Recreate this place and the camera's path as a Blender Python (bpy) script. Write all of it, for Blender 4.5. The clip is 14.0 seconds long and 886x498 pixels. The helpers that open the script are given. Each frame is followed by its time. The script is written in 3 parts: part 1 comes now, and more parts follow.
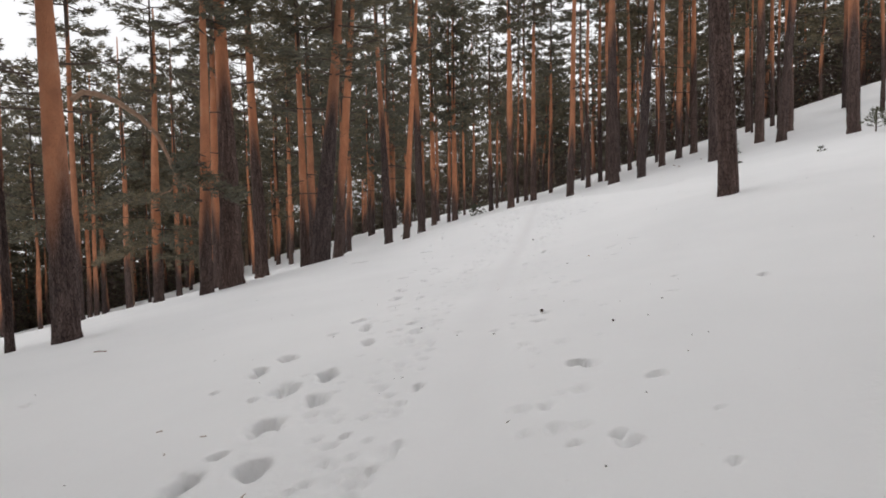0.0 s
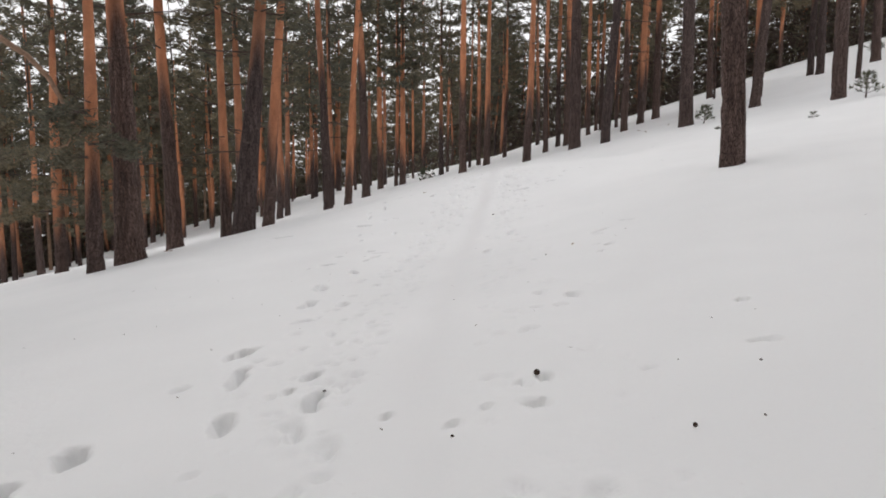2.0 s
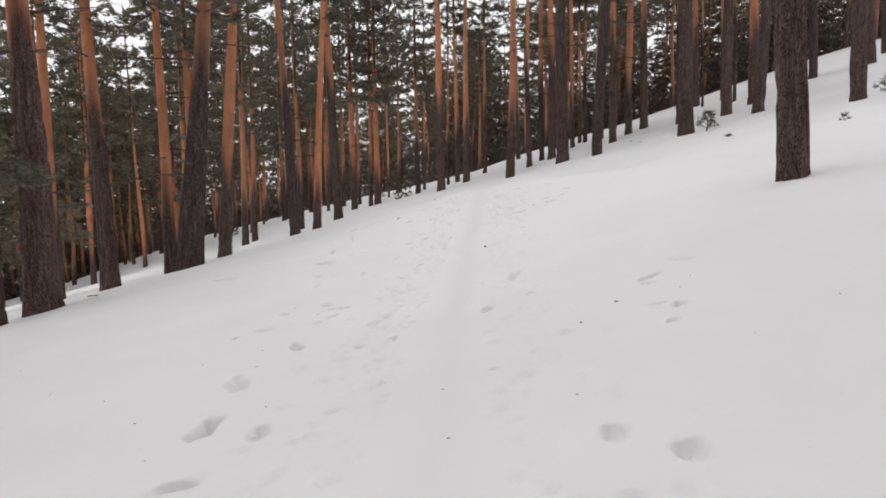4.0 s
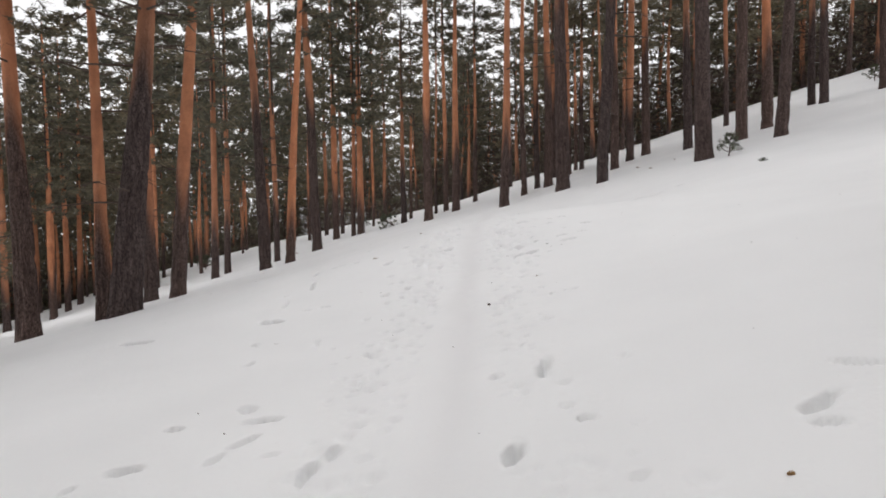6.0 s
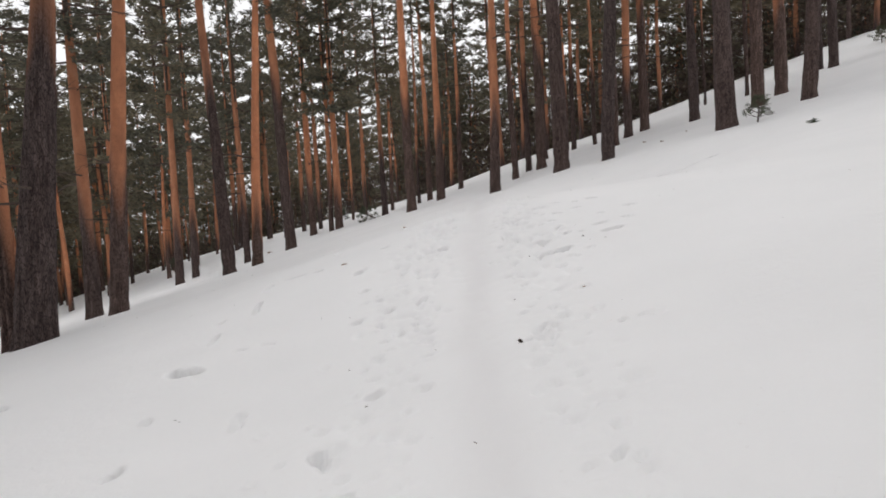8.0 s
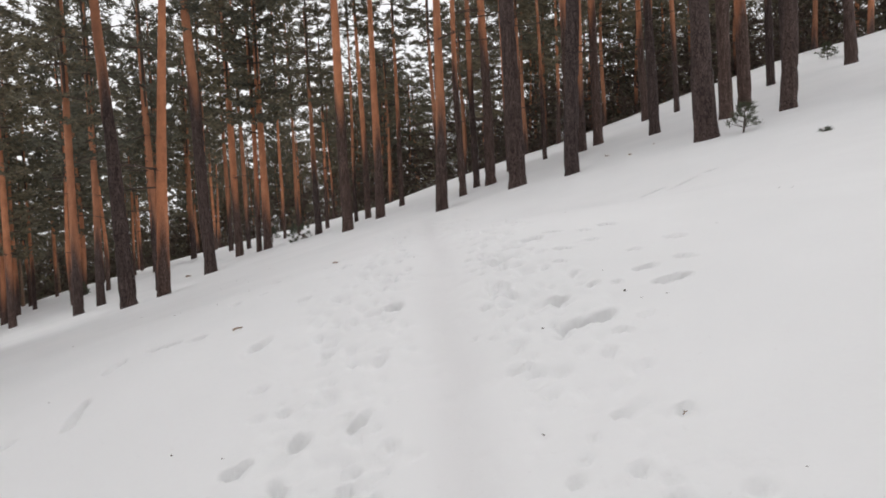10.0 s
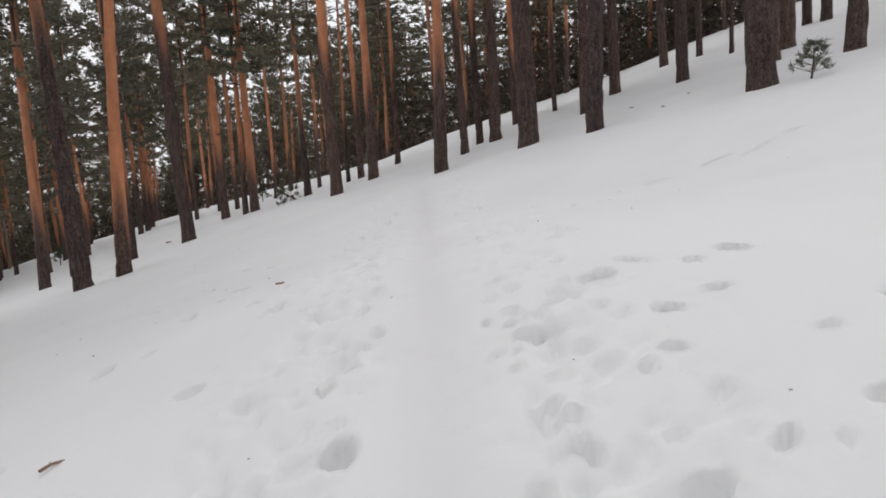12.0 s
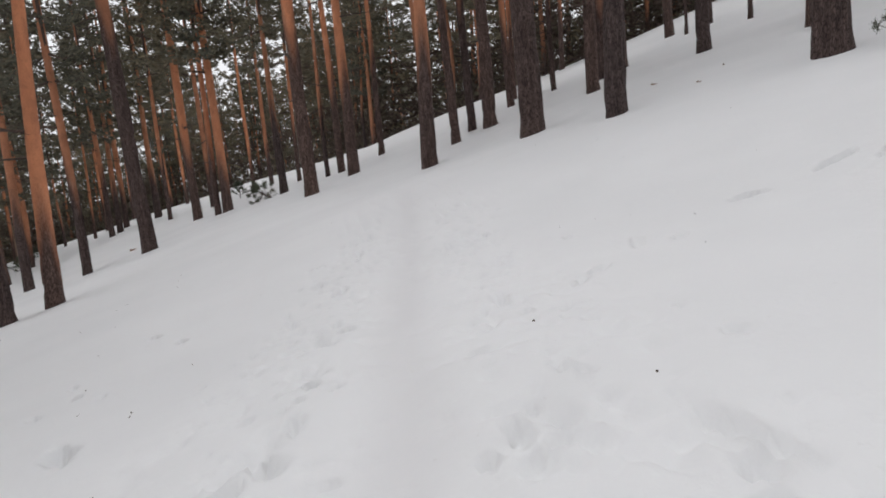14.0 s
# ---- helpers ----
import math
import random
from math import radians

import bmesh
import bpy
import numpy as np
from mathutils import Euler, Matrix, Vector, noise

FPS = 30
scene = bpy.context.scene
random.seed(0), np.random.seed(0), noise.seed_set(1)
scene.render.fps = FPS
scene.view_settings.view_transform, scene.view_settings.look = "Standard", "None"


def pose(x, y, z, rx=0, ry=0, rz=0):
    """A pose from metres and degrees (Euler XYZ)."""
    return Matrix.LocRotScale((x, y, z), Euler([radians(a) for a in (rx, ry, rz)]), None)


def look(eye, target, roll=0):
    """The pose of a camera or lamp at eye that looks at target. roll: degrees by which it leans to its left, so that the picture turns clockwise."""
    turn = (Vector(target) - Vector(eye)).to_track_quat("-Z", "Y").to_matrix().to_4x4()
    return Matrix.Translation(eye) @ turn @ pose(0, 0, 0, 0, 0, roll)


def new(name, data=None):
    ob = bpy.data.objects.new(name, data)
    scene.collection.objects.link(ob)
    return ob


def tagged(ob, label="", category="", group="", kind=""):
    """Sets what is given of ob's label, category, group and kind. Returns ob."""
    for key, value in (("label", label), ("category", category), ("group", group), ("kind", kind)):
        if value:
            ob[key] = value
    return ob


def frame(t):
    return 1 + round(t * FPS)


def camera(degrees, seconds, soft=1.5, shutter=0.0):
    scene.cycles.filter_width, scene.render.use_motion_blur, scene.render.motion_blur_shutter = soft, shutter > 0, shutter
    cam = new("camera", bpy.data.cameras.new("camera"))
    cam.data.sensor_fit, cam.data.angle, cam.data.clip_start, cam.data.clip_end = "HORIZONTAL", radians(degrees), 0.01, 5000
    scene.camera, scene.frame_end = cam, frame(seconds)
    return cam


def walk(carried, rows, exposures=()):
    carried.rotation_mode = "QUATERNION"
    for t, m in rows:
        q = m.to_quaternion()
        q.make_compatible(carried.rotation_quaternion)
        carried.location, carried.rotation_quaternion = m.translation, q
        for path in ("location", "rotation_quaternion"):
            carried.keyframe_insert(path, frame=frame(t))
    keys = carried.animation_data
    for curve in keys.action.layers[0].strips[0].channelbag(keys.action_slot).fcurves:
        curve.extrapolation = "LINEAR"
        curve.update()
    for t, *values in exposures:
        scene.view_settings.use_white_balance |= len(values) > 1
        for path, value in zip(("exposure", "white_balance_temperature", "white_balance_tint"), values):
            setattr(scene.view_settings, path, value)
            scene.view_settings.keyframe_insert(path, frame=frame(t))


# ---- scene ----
cam = camera(69.0, 14.0, soft=1.8)
PATH = [
    (0, (0.063, -7.258, -0.108), (-0.104, -5.271, -0.27), -0.6),
    (0.5, (0.039, -6.546, -0.107), (-0.063, -4.559, -0.313), 2.0),
    (1, (0.062, -5.856, -0.107), (-0.01, -3.871, -0.339), 0.3),
    (1.5, (0.013, -5.157, -0.092), (0.025, -3.172, -0.333), 0.4),
    (2, (-0.008, -4.476, -0.082), (-0.015, -2.495, -0.359), 0.7),
    (2.5, (-0.01, -3.744, -0.065), (0.089, -1.774, -0.394), -2.7),
    (3, (-0.033, -3.122, -0.07), (0.038, -1.14, -0.324), 0.4),
    (5.5, (-0.015, 0.264, 0.011), (0.021, 2.254, -0.188), -2.6),
    (6, (0.049, 0.956, -0.01), (0.148, 2.949, -0.152), -0.4),
    (6.5, (0.051, 1.627, -0.075), (0.16, 3.617, -0.248), -1.7),
    (7, (0.068, 2.354, -0.108), (0.185, 4.34, -0.315), -1.7),
    (9.5, (0.097, 5.772, -0.048), (0.326, 7.755, -0.164), -5.1),
    (10, (0.215, 6.49, -0.026), (0.557, 8.456, -0.159), -2.5),
    (10.5, (0.328, 7.174, -0.009), (0.649, 9.125, -0.312), -1.6),
    (11, (0.503, 7.774, 0.032), (0.827, 9.737, -0.179), -1.8),
    (11.5, (0.605, 8.411, 0.074), (0.935, 10.367, -0.184), -3.3),
    (12, (0.69, 8.977, 0.266), (1.02, 10.93, -0.016), -3.1),
    (12.5, (0.753, 9.686, 0.288), (1.049, 11.636, -0.048), -2.6),
    (13, (0.926, 10.334, 0.425), (1.342, 12.263, 0.095), -3.8),
    (13.5, (1.067, 10.983, 0.5), (1.297, 12.951, 0.225), -3.7),
    (14, (1.202, 11.668, 0.529), (1.55, 13.608, 0.191), -5.1),
]
walk(cam, [(t, look(eye, target, roll)) for t, eye, target, roll in PATH],
     exposures=[(0, -0.13, 6480, 10), (1.5, -0.08, 6480, 10), (3, -0.04, 6500, 10), (5.5, -0.07, 6500, 10), (9.5, -0.11, 6480, 10), (14, -0.19, 6350, 10)])


# ---- light ----
world = bpy.data.worlds.new("overcast")
scene.world = world
world.use_nodes = True
wn, wl = world.node_tree.nodes, world.node_tree.links
wn.clear()
sky = wn.new("ShaderNodeTexSky")
sky.sky_type, sky.sun_disc = "NISHITA", False
sky.sun_elevation, sky.sun_rotation = radians(75), radians(-30)
sky.air_density, sky.dust_density, sky.ozone_density = 1.0, 4.0, 1.0
grey = wn.new("ShaderNodeHueSaturation")
grey.inputs["Saturation"].default_value = 0.12
cloud = wn.new("ShaderNodeMix")
cloud.data_type = "RGBA"
cloud.inputs["Factor"].default_value = 0.75
cloud.inputs["B"].default_value = (8.95, 8.9, 9.0, 1)
back = wn.new("ShaderNodeBackground")
back.inputs["Strength"].default_value = 0.14
wout = wn.new("ShaderNodeOutputWorld")
wl.new(sky.outputs["Color"], grey.inputs["Color"])
wl.new(grey.outputs["Color"], cloud.inputs["A"])
wl.new(cloud.outputs["Result"], back.inputs["Color"])
wl.new(back.outputs["Background"], wout.inputs["Surface"])
sun_data = bpy.data.lights.new("sun", "SUN")
sun_data.energy, sun_data.angle, sun_data.color = 0.5, radians(40), (1.0, 0.97, 0.93)
sun = new("sun", sun_data)
sun.matrix_basis = look((-8, 14, 60), (0, 0, 0))


# ---- materials ----
def material(name, roughness=0.8):
    m = bpy.data.materials.new(name)
    m.use_nodes = True
    n, l = m.node_tree.nodes, m.node_tree.links
    b = n["Principled BSDF"]
    b.inputs["Roughness"].default_value = roughness
    b.inputs["Specular IOR Level"].default_value = 0.25
    return m, n, l, b


def noise_node(n, l, coord, scale, detail=4.0, rough=0.6, stretch=None):
    if stretch:
        mp = n.new("ShaderNodeMapping")
        mp.inputs["Scale"].default_value = stretch
        l.new(coord, mp.inputs["Vector"])
        coord = mp.outputs["Vector"]
    t = n.new("ShaderNodeTexNoise")
    t.inputs["Scale"].default_value, t.inputs["Detail"].default_value, t.inputs["Roughness"].default_value = scale, detail, rough
    l.new(coord, t.inputs["Vector"])
    return t.outputs["Fac"]


def ramp(n, l, fac, stops):
    r = n.new("ShaderNodeValToRGB")
    while len(r.color_ramp.elements) < len(stops):
        r.color_ramp.elements.new(0.5)
    for e, (p, c) in zip(r.color_ramp.elements, stops):
        e.position, e.color = p, (*c, 1)
    l.new(fac, r.inputs["Fac"])
    return r.outputs["Color"]


def mixed(n, l, fac, a, b, blend="MIX"):
    x = n.new("ShaderNodeMix")
    x.data_type, x.blend_type = "RGBA", blend
    for value, key in ((fac, "Factor"), (a, "A"), (b, "B")):
        if hasattr(value, "links"):
            l.new(value, x.inputs[key])
        else:
            x.inputs[key].default_value = value if key == "Factor" else (*value, 1)
    return x.outputs["Result"]


def bump(n, l, b, height, strength, distance):
    x = n.new("ShaderNodeBump")
    x.inputs["Strength"].default_value, x.inputs["Distance"].default_value = strength, distance
    l.new(height, x.inputs["Height"])
    l.new(x.outputs["Normal"], b.inputs["Normal"])


def snow_material():
    m, n, l, b = material("snow", 0.75)
    b.inputs["Specular IOR Level"].default_value = 0.15
    b.inputs["Sheen Weight"].default_value, b.inputs["Sheen Roughness"].default_value = 0.25, 0.6
    co = n.new("ShaderNodeTexCoord").outputs["Object"]
    broad = noise_node(n, l, co, 0.35, 3)
    fine = noise_node(n, l, co, 9.0, 6, 0.65)
    base = ramp(n, l, broad, [(0.3, (0.80, 0.802, 0.808)), (0.7, (0.86, 0.86, 0.865))])
    trod = n.new("ShaderNodeAttribute")
    trod.attribute_name = "trodden"
    base = mixed(n, l, trod.outputs["Fac"], base, (0.775, 0.770, 0.776))
    specks = noise_node(n, l, co, 26.0, 2, 0.5)
    dirt = ramp(n, l, specks, [(0.70, (0, 0, 0)), (0.80, (1, 1, 1))])
    soil = n.new("ShaderNodeMath")
    soil.operation = "MULTIPLY"
    soil.inputs[1].default_value = 0.10
    l.new(dirt, soil.inputs[0])
    l.new(mixed(n, l, soil.outputs[0], base, (0.42, 0.37, 0.33)), b.inputs["Base Color"])
    bump(n, l, b, fine, 0.35, 0.02)
    return m


def bark_material():
    m, n, l, b = material("pine_bark", 0.85)
    co = n.new("ShaderNodeTexCoord").outputs["Object"]
    at = n.new("ShaderNodeAttribute")
    at.attribute_name = "bark"
    info = n.new("ShaderNodeObjectInfo")
    plate = n.new("ShaderNodeTexVoronoi")
    plate.feature = "DISTANCE_TO_EDGE"
    mp = n.new("ShaderNodeMapping")
    mp.inputs["Scale"].default_value = (8.5, 8.5, 1.5)
    wob = n.new("ShaderNodeTexNoise")
    wob.inputs["Scale"].default_value = 6
    l.new(co, wob.inputs["Vector"])
    shifted = mixed(n, l, 0.07, co, wob.outputs["Color"], "ADD")
    l.new(shifted, mp.inputs["Vector"])
    l.new(mp.outputs["Vector"], plate.inputs["Vector"])
    grain = noise_node(n, l, co, 14, 2, 0.5, (1, 1, 0.16))
    patch = noise_node(n, l, co, 2.2, 3, 0.6, (1, 1, 0.5))
    crack = ramp(n, l, plate.outputs["Distance"], [(0.0, (0.03, 0.03, 0.03)), (0.15, (1, 1, 1))])
    rough_colour = ramp(n, l, grain, [(0.30, (0.088, 0.062, 0.056)), (0.70, (0.185, 0.136, 0.122))])
    cell = n.new("ShaderNodeTexVoronoi")
    l.new(mp.outputs["Vector"], cell.inputs["Vector"])
    shade = ramp(n, l, cell.outputs["Color"], [(0.15, (0.75, 0.73, 0.73)), (0.85, (1.2, 1.18, 1.16))])
    rough_colour = mixed(n, l, 1.0, rough_colour, shade, "MULTIPLY")
    rough_colour = mixed(n, l, crack, (0.022, 0.015, 0.014), rough_colour)
    flaky = ramp(n, l, patch, [(0.3, (0.41, 0.18, 0.102)), (0.55, (0.60, 0.265, 0.143)), (0.75, (0.65, 0.335, 0.20))])
    flake_edge = ramp(n, l, plate.outputs["Distance"], [(0.0, (0.55, 0.55, 0.55)), (0.06, (1, 1, 1))])
    flaky = mixed(n, l, 0.6, flaky, flake_edge, "MULTIPLY")
    colour = mixed(n, l, at.outputs["Fac"], rough_colour, flaky)
    tone = ramp(n, l, info.outputs["Random"], [(0.0, (0.72, 0.74, 0.78)), (1.0, (1.15, 1.06, 1.0))])
    l.new(mixed(n, l, 1.0, colour, tone, "MULTIPLY"), b.inputs["Base Color"])
    rel = n.new("ShaderNodeMath")
    rel.operation = "MULTIPLY_ADD"
    l.new(crack, rel.inputs[0])
    rel.inputs[1].default_value = 0.8
    l.new(grain, rel.inputs[2])
    bump(n, l, b, rel.outputs[0], 0.5, 0.025)
    return m


def needle_material(name, dark, light):
    m, n, l, b = material(name, 0.7)
    geo = n.new("ShaderNodeNewGeometry")
    info = n.new("ShaderNodeObjectInfo")
    colour = ramp(n, l, geo.outputs["Random Per Island"], [(0.0, dark), (0.75, light), (1.0, (light[0] * 1.4, light[1] * 1.3, light[2] * 1.2))])
    tone = ramp(n, l, info.outputs["Random"], [(0.0, (0.75, 0.8, 0.85)), (1.0, (1.2, 1.1, 1.0))])
    l.new(mixed(n, l, 1.0, colour, tone, "MULTIPLY"), b.inputs["Base Color"])
    return m


def plain_wood(name, dark, light, scale=20):
    m, n, l, b = material(name, 0.85)
    co = n.new("ShaderNodeTexCoord").outputs["Object"]
    f = noise_node(n, l, co, scale, 5, 0.65)
    l.new(ramp(n, l, f, [(0.3, dark), (0.7, light)]), b.inputs["Base Color"])
    bump(n, l, b, f, 0.5, 0.01)
    return m


SNOW = snow_material()
BARK = bark_material()
NEEDLES = needle_material("pine_needles", (0.108, 0.100, 0.074), (0.190, 0.174, 0.124))
YOUNG = needle_material("young_needles", (0.060, 0.068, 0.046), (0.11, 0.125, 0.085))
TWIG = plain_wood("twig_bark", (0.055, 0.040, 0.034), (0.13, 0.095, 0.078))
DEAD = plain_wood("dead_wood", (0.20, 0.128, 0.088), (0.38, 0.245, 0.17), 9)
CONE = plain_wood("cone_scales", (0.030, 0.020, 0.016), (0.10, 0.065, 0.045), 60)
STRAW = plain_wood("chewed_cone", (0.30, 0.17, 0.07), (0.48, 0.31, 0.15), 60)


# ---- the lie of the land ----
POWERS = [(i, j) for i in range(5) for j in range(5) if 0 < i + j <= 4]
SLOPE = [-1.3671, 1.8295, 0.2205, -0.4967, -0.7145, 0.2512, -0.021, 0.9463, 3.0425, -0.2125, -0.3957, 0.2248, 0.4613, 0.424, 0.6077, 0.0843, 0.114, 0.0675, -0.2001, -0.234, 0.4268, 0.1172, 0.0393, 0.1136, -0.1808, -0.2911]
HOLLOWS = [(0, -2, 3.5, 4), (0.5, 3.5, 3.5, 3), (0.8, 8, 3.5, 3), (1.2, 13, 3.5, 3), (-5, 14, 5, 5), (6, 22, 5, 5), (4.8, 6.4, 2.5, 3), (4.1, 28.5, 2.5, 3), (4.6, 17, 2.5, 3)]


EDGE_WAY = [-75, -33, -20, -5, 5, 10, 18, 30, 75]
EDGE_FAR = [66, 74, 100, 95, 68, 60, 51, 53, 56]
RISE_WAY = [-75, -36, -30, -25, -20, -12, -5, 0, 5, 9, 15, 20, 25, 30, 36, 75]
RISE = [-0.5, -0.5, -0.3, 0.2, 0.5, 0.6, 0.1, -0.3, -0.35, 0.0, 0.2, 0.3, 0.45, 0.75, 1.2, 1.3]


def edge_far(x, y):
    """How far off the crest lies, behind which the wood thickens, in the way of x, y."""
    return np.interp(np.degrees(np.arctan2(x, y - 4)), EDGE_WAY, EDGE_FAR)


def terrain(x, y):
    """The hillside's height: it falls away to the left and, further on, ahead."""
    x, y = np.asarray(x, float), np.asarray(y, float)
    u, v = np.tanh(x / 25), np.tanh((y - 12) / 35)
    z = SLOPE[0] + SLOPE[1] * x / 10 + SLOPE[2] * y / 10
    for k, (i, j) in zip(SLOPE[3:], POWERS):
        z = z + k * u**i * v**j
    for k, (a, b, s, q) in zip(SLOPE[3 + len(POWERS):], HOLLOWS):
        z = z + k * np.exp(-(((x - a) / s) ** 2) - ((y - b) / q) ** 2)
    past = np.hypot(x, y - 4) - edge_far(x, y)
    way, far = np.degrees(np.arctan2(x, y - 4)), np.clip((np.hypot(x, y - 4) - 38) / 14, 0, 1)
    z = z + np.interp(way, RISE_WAY, RISE) * far * far * (3 - 2 * far)
    return z - np.where(y > 4, 0.13 * 6 * np.log1p(np.exp(np.clip(past / 6, -30, 30))), 0) * np.clip((y - 4) / 10, 0, 1)


def value_noise(x, y, size, seed):
    table = np.random.RandomState(seed).rand(128, 128)
    x, y = np.asarray(x, float) / size, np.asarray(y, float) / size
    i, j = np.floor(x).astype(int), np.floor(y).astype(int)
    f, g = x - i, y - j
    f, g = f * f * (3 - 2 * f), g * g * (3 - 2 * g)
    at = lambda a, b: table[a % 128, b % 128]  # noqa: E731
    return (at(i, j) * (1 - f) + at(i + 1, j) * f) * (1 - g) + (at(i, j + 1) * (1 - f) + at(i + 1, j + 1) * f) * g - 0.5


def trail_x(y):
    s = np.clip(y, -7, 23) / 10
    return ((-0.1199 * s + 0.5872) * s + 0.4684) * s + -0.0849


# Boot prints, kicked hollows and drift lines by stretch of the trail: x, y, half length, half width, turn in degrees, depth share.
PRINTS_A = [
    (1.04, -4.59, 0.04, 0.025, 42, 0.30), (0.71, -4.27, 0.03, 0.030, 22, 0.35), (-0.57, -4.21, 0.07, 0.022, 72, 0.30), (0.43, -4.20, 0.04, 0.025, 176, 0.30),
    (0.65, -4.16, 0.04, 0.037, 32, 0.35), (-1.66, -3.98, 0.16, 0.100, 109, 1.00), (-0.48, -3.98, 0.10, 0.023, 87, 0.40), (-1.28, -3.95, 0.15, 0.084, 107, 0.60),
    (-1.58, -3.69, 0.06, 0.050, 11, 0.50), (-0.83, -3.67, 0.04, 0.025, 77, 0.40), (-1.01, -3.66, 0.05, 0.029, 19, 0.25), (1.00, -3.44, 0.05, 0.034, 36, 0.25),
    (-1.43, -3.29, 0.16, 0.116, 96, 0.80), (0.60, -2.99, 0.07, 0.060, 137, 0.70), (-0.49, -2.95, 0.10, 0.041, 85, 0.40), (-1.21, -2.90, 0.13, 0.079, 105, 0.60),
]
PRINTS_B = [
    (-1.77, -2.66, 0.07, 0.030, 107, 0.40), (-1.59, -2.48, 0.20, 0.090, 117, 0.80), (-1.30, -2.26, 0.17, 0.078, 108, 0.70), (-2.26, -2.24, 0.06, 0.030, 122, 0.40),
    (-2.07, -1.78, 0.20, 0.078, 109, 0.60), (0.03, -1.66, 0.03, 0.028, 6, 0.40), (0.43, -1.57, 0.07, 0.041, 141, 0.50), (-0.73, -1.49, 0.10, 0.046, 101, 0.50),
    (-4.52, -1.47, 0.14, 0.035, 128, 0.30), (-0.29, -1.44, 0.05, 0.027, 83, 0.35), (1.03, -1.35, 0.03, 0.022, 168, 0.25), (-1.94, -1.33, 0.15, 0.068, 119, 0.60),
    (0.38, -1.29, 0.03, 0.026, 24, 0.30), (-1.18, -1.24, 0.17, 0.059, 102, 0.50), (0.52, -1.24, 0.07, 0.035, 99, 0.60), (1.66, -1.19, 0.07, 0.025, 172, 0.25),
]
PRINTS_C = [
    (2.53, -1.08, 0.07, 0.032, 70, 0.40), (-0.73, -1.08, 0.15, 0.043, 87, 0.90), (-0.93, -0.83, 0.05, 0.030, 107, 0.60), (-0.54, -0.71, 0.07, 0.027, 90, 0.50),
    (-0.84, -0.62, 0.09, 0.053, 83, 0.60), (-1.72, -0.44, 0.08, 0.064, 78, 0.25), (-1.37, -0.38, 0.21, 0.050, 98, 1.00), (1.92, -0.37, 0.05, 0.025, 51, 0.30),
    (-1.55, 0.28, 0.16, 0.088, 61, 0.50), (-0.91, 0.49, 0.16, 0.022, 108, 0.30), (1.03, 0.59, 0.12, 0.059, 76, 0.25), (-0.62, 0.75, 0.10, 0.039, 87, 0.30),
    (0.82, 0.93, 0.10, 0.047, 81, 0.25), (-1.31, 1.26, 0.12, 0.056, 2, 0.50), (-1.03, 1.86, 0.11, 0.051, 102, 0.50), (-1.43, 2.11, 0.18, 0.081, 88, 0.70),
]
PRINTS_D = [
    (1.71, 2.55, 0.05, 0.024, 42, 0.50), (1.01, 2.87, 0.05, 0.053, 54, 0.20), (1.89, 2.90, 0.07, 0.056, 18, 0.40), (1.79, 3.04, 0.08, 0.038, 152, 0.40),
    (-1.49, 3.05, 0.22, 0.075, 104, 0.30), (-0.61, 3.66, 0.08, 0.055, 94, 0.40), (1.93, 3.72, 0.09, 0.026, 140, 0.30), (-0.32, 3.78, 0.04, 0.033, 89, 0.60),
    (2.04, 3.92, 0.14, 0.043, 24, 0.50), (-1.23, 4.01, 0.15, 0.043, 113, 0.80), (0.59, 4.21, 0.14, 0.053, 74, 0.70), (2.41, 4.25, 0.14, 0.026, 129, 0.30),
    (1.02, 4.44, 0.04, 0.028, 156, 0.50), (-0.55, 4.47, 0.17, 0.054, 82, 0.40), (-2.00, 4.76, 0.06, 0.030, 83, 0.40), (-1.17, 4.91, 0.08, 0.035, 73, 0.30),
]
PRINTS_E = [
    (-1.75, 4.96, 0.12, 0.054, 176, 0.50), (-1.05, 5.16, 0.11, 0.049, 55, 0.40), (1.00, 5.51, 0.17, 0.056, 71, 0.80), (-1.04, 5.55, 0.13, 0.053, 169, 0.60),
    (0.67, 5.55, 0.07, 0.043, 84, 0.45), (-1.69, 5.66, 0.08, 0.031, 148, 0.70), (-0.26, 5.83, 0.08, 0.028, 73, 0.60), (-1.21, 5.89, 0.10, 0.061, 128, 0.35),
    (-0.39, 5.97, 0.04, 0.027, 98, 0.50), (0.96, 6.27, 0.04, 0.030, 70, 0.35), (-0.27, 6.27, 0.14, 0.028, 84, 0.30), (-0.18, 6.49, 0.08, 0.024, 82, 0.40),
    (-0.37, 7.04, 0.12, 0.045, 99, 0.80), (-1.59, 7.45, 0.11, 0.046, 84, 0.50), (-0.08, 7.83, 0.09, 0.035, 54, 0.35), (-0.99, 7.92, 0.19, 0.032, 94, 0.30),
]
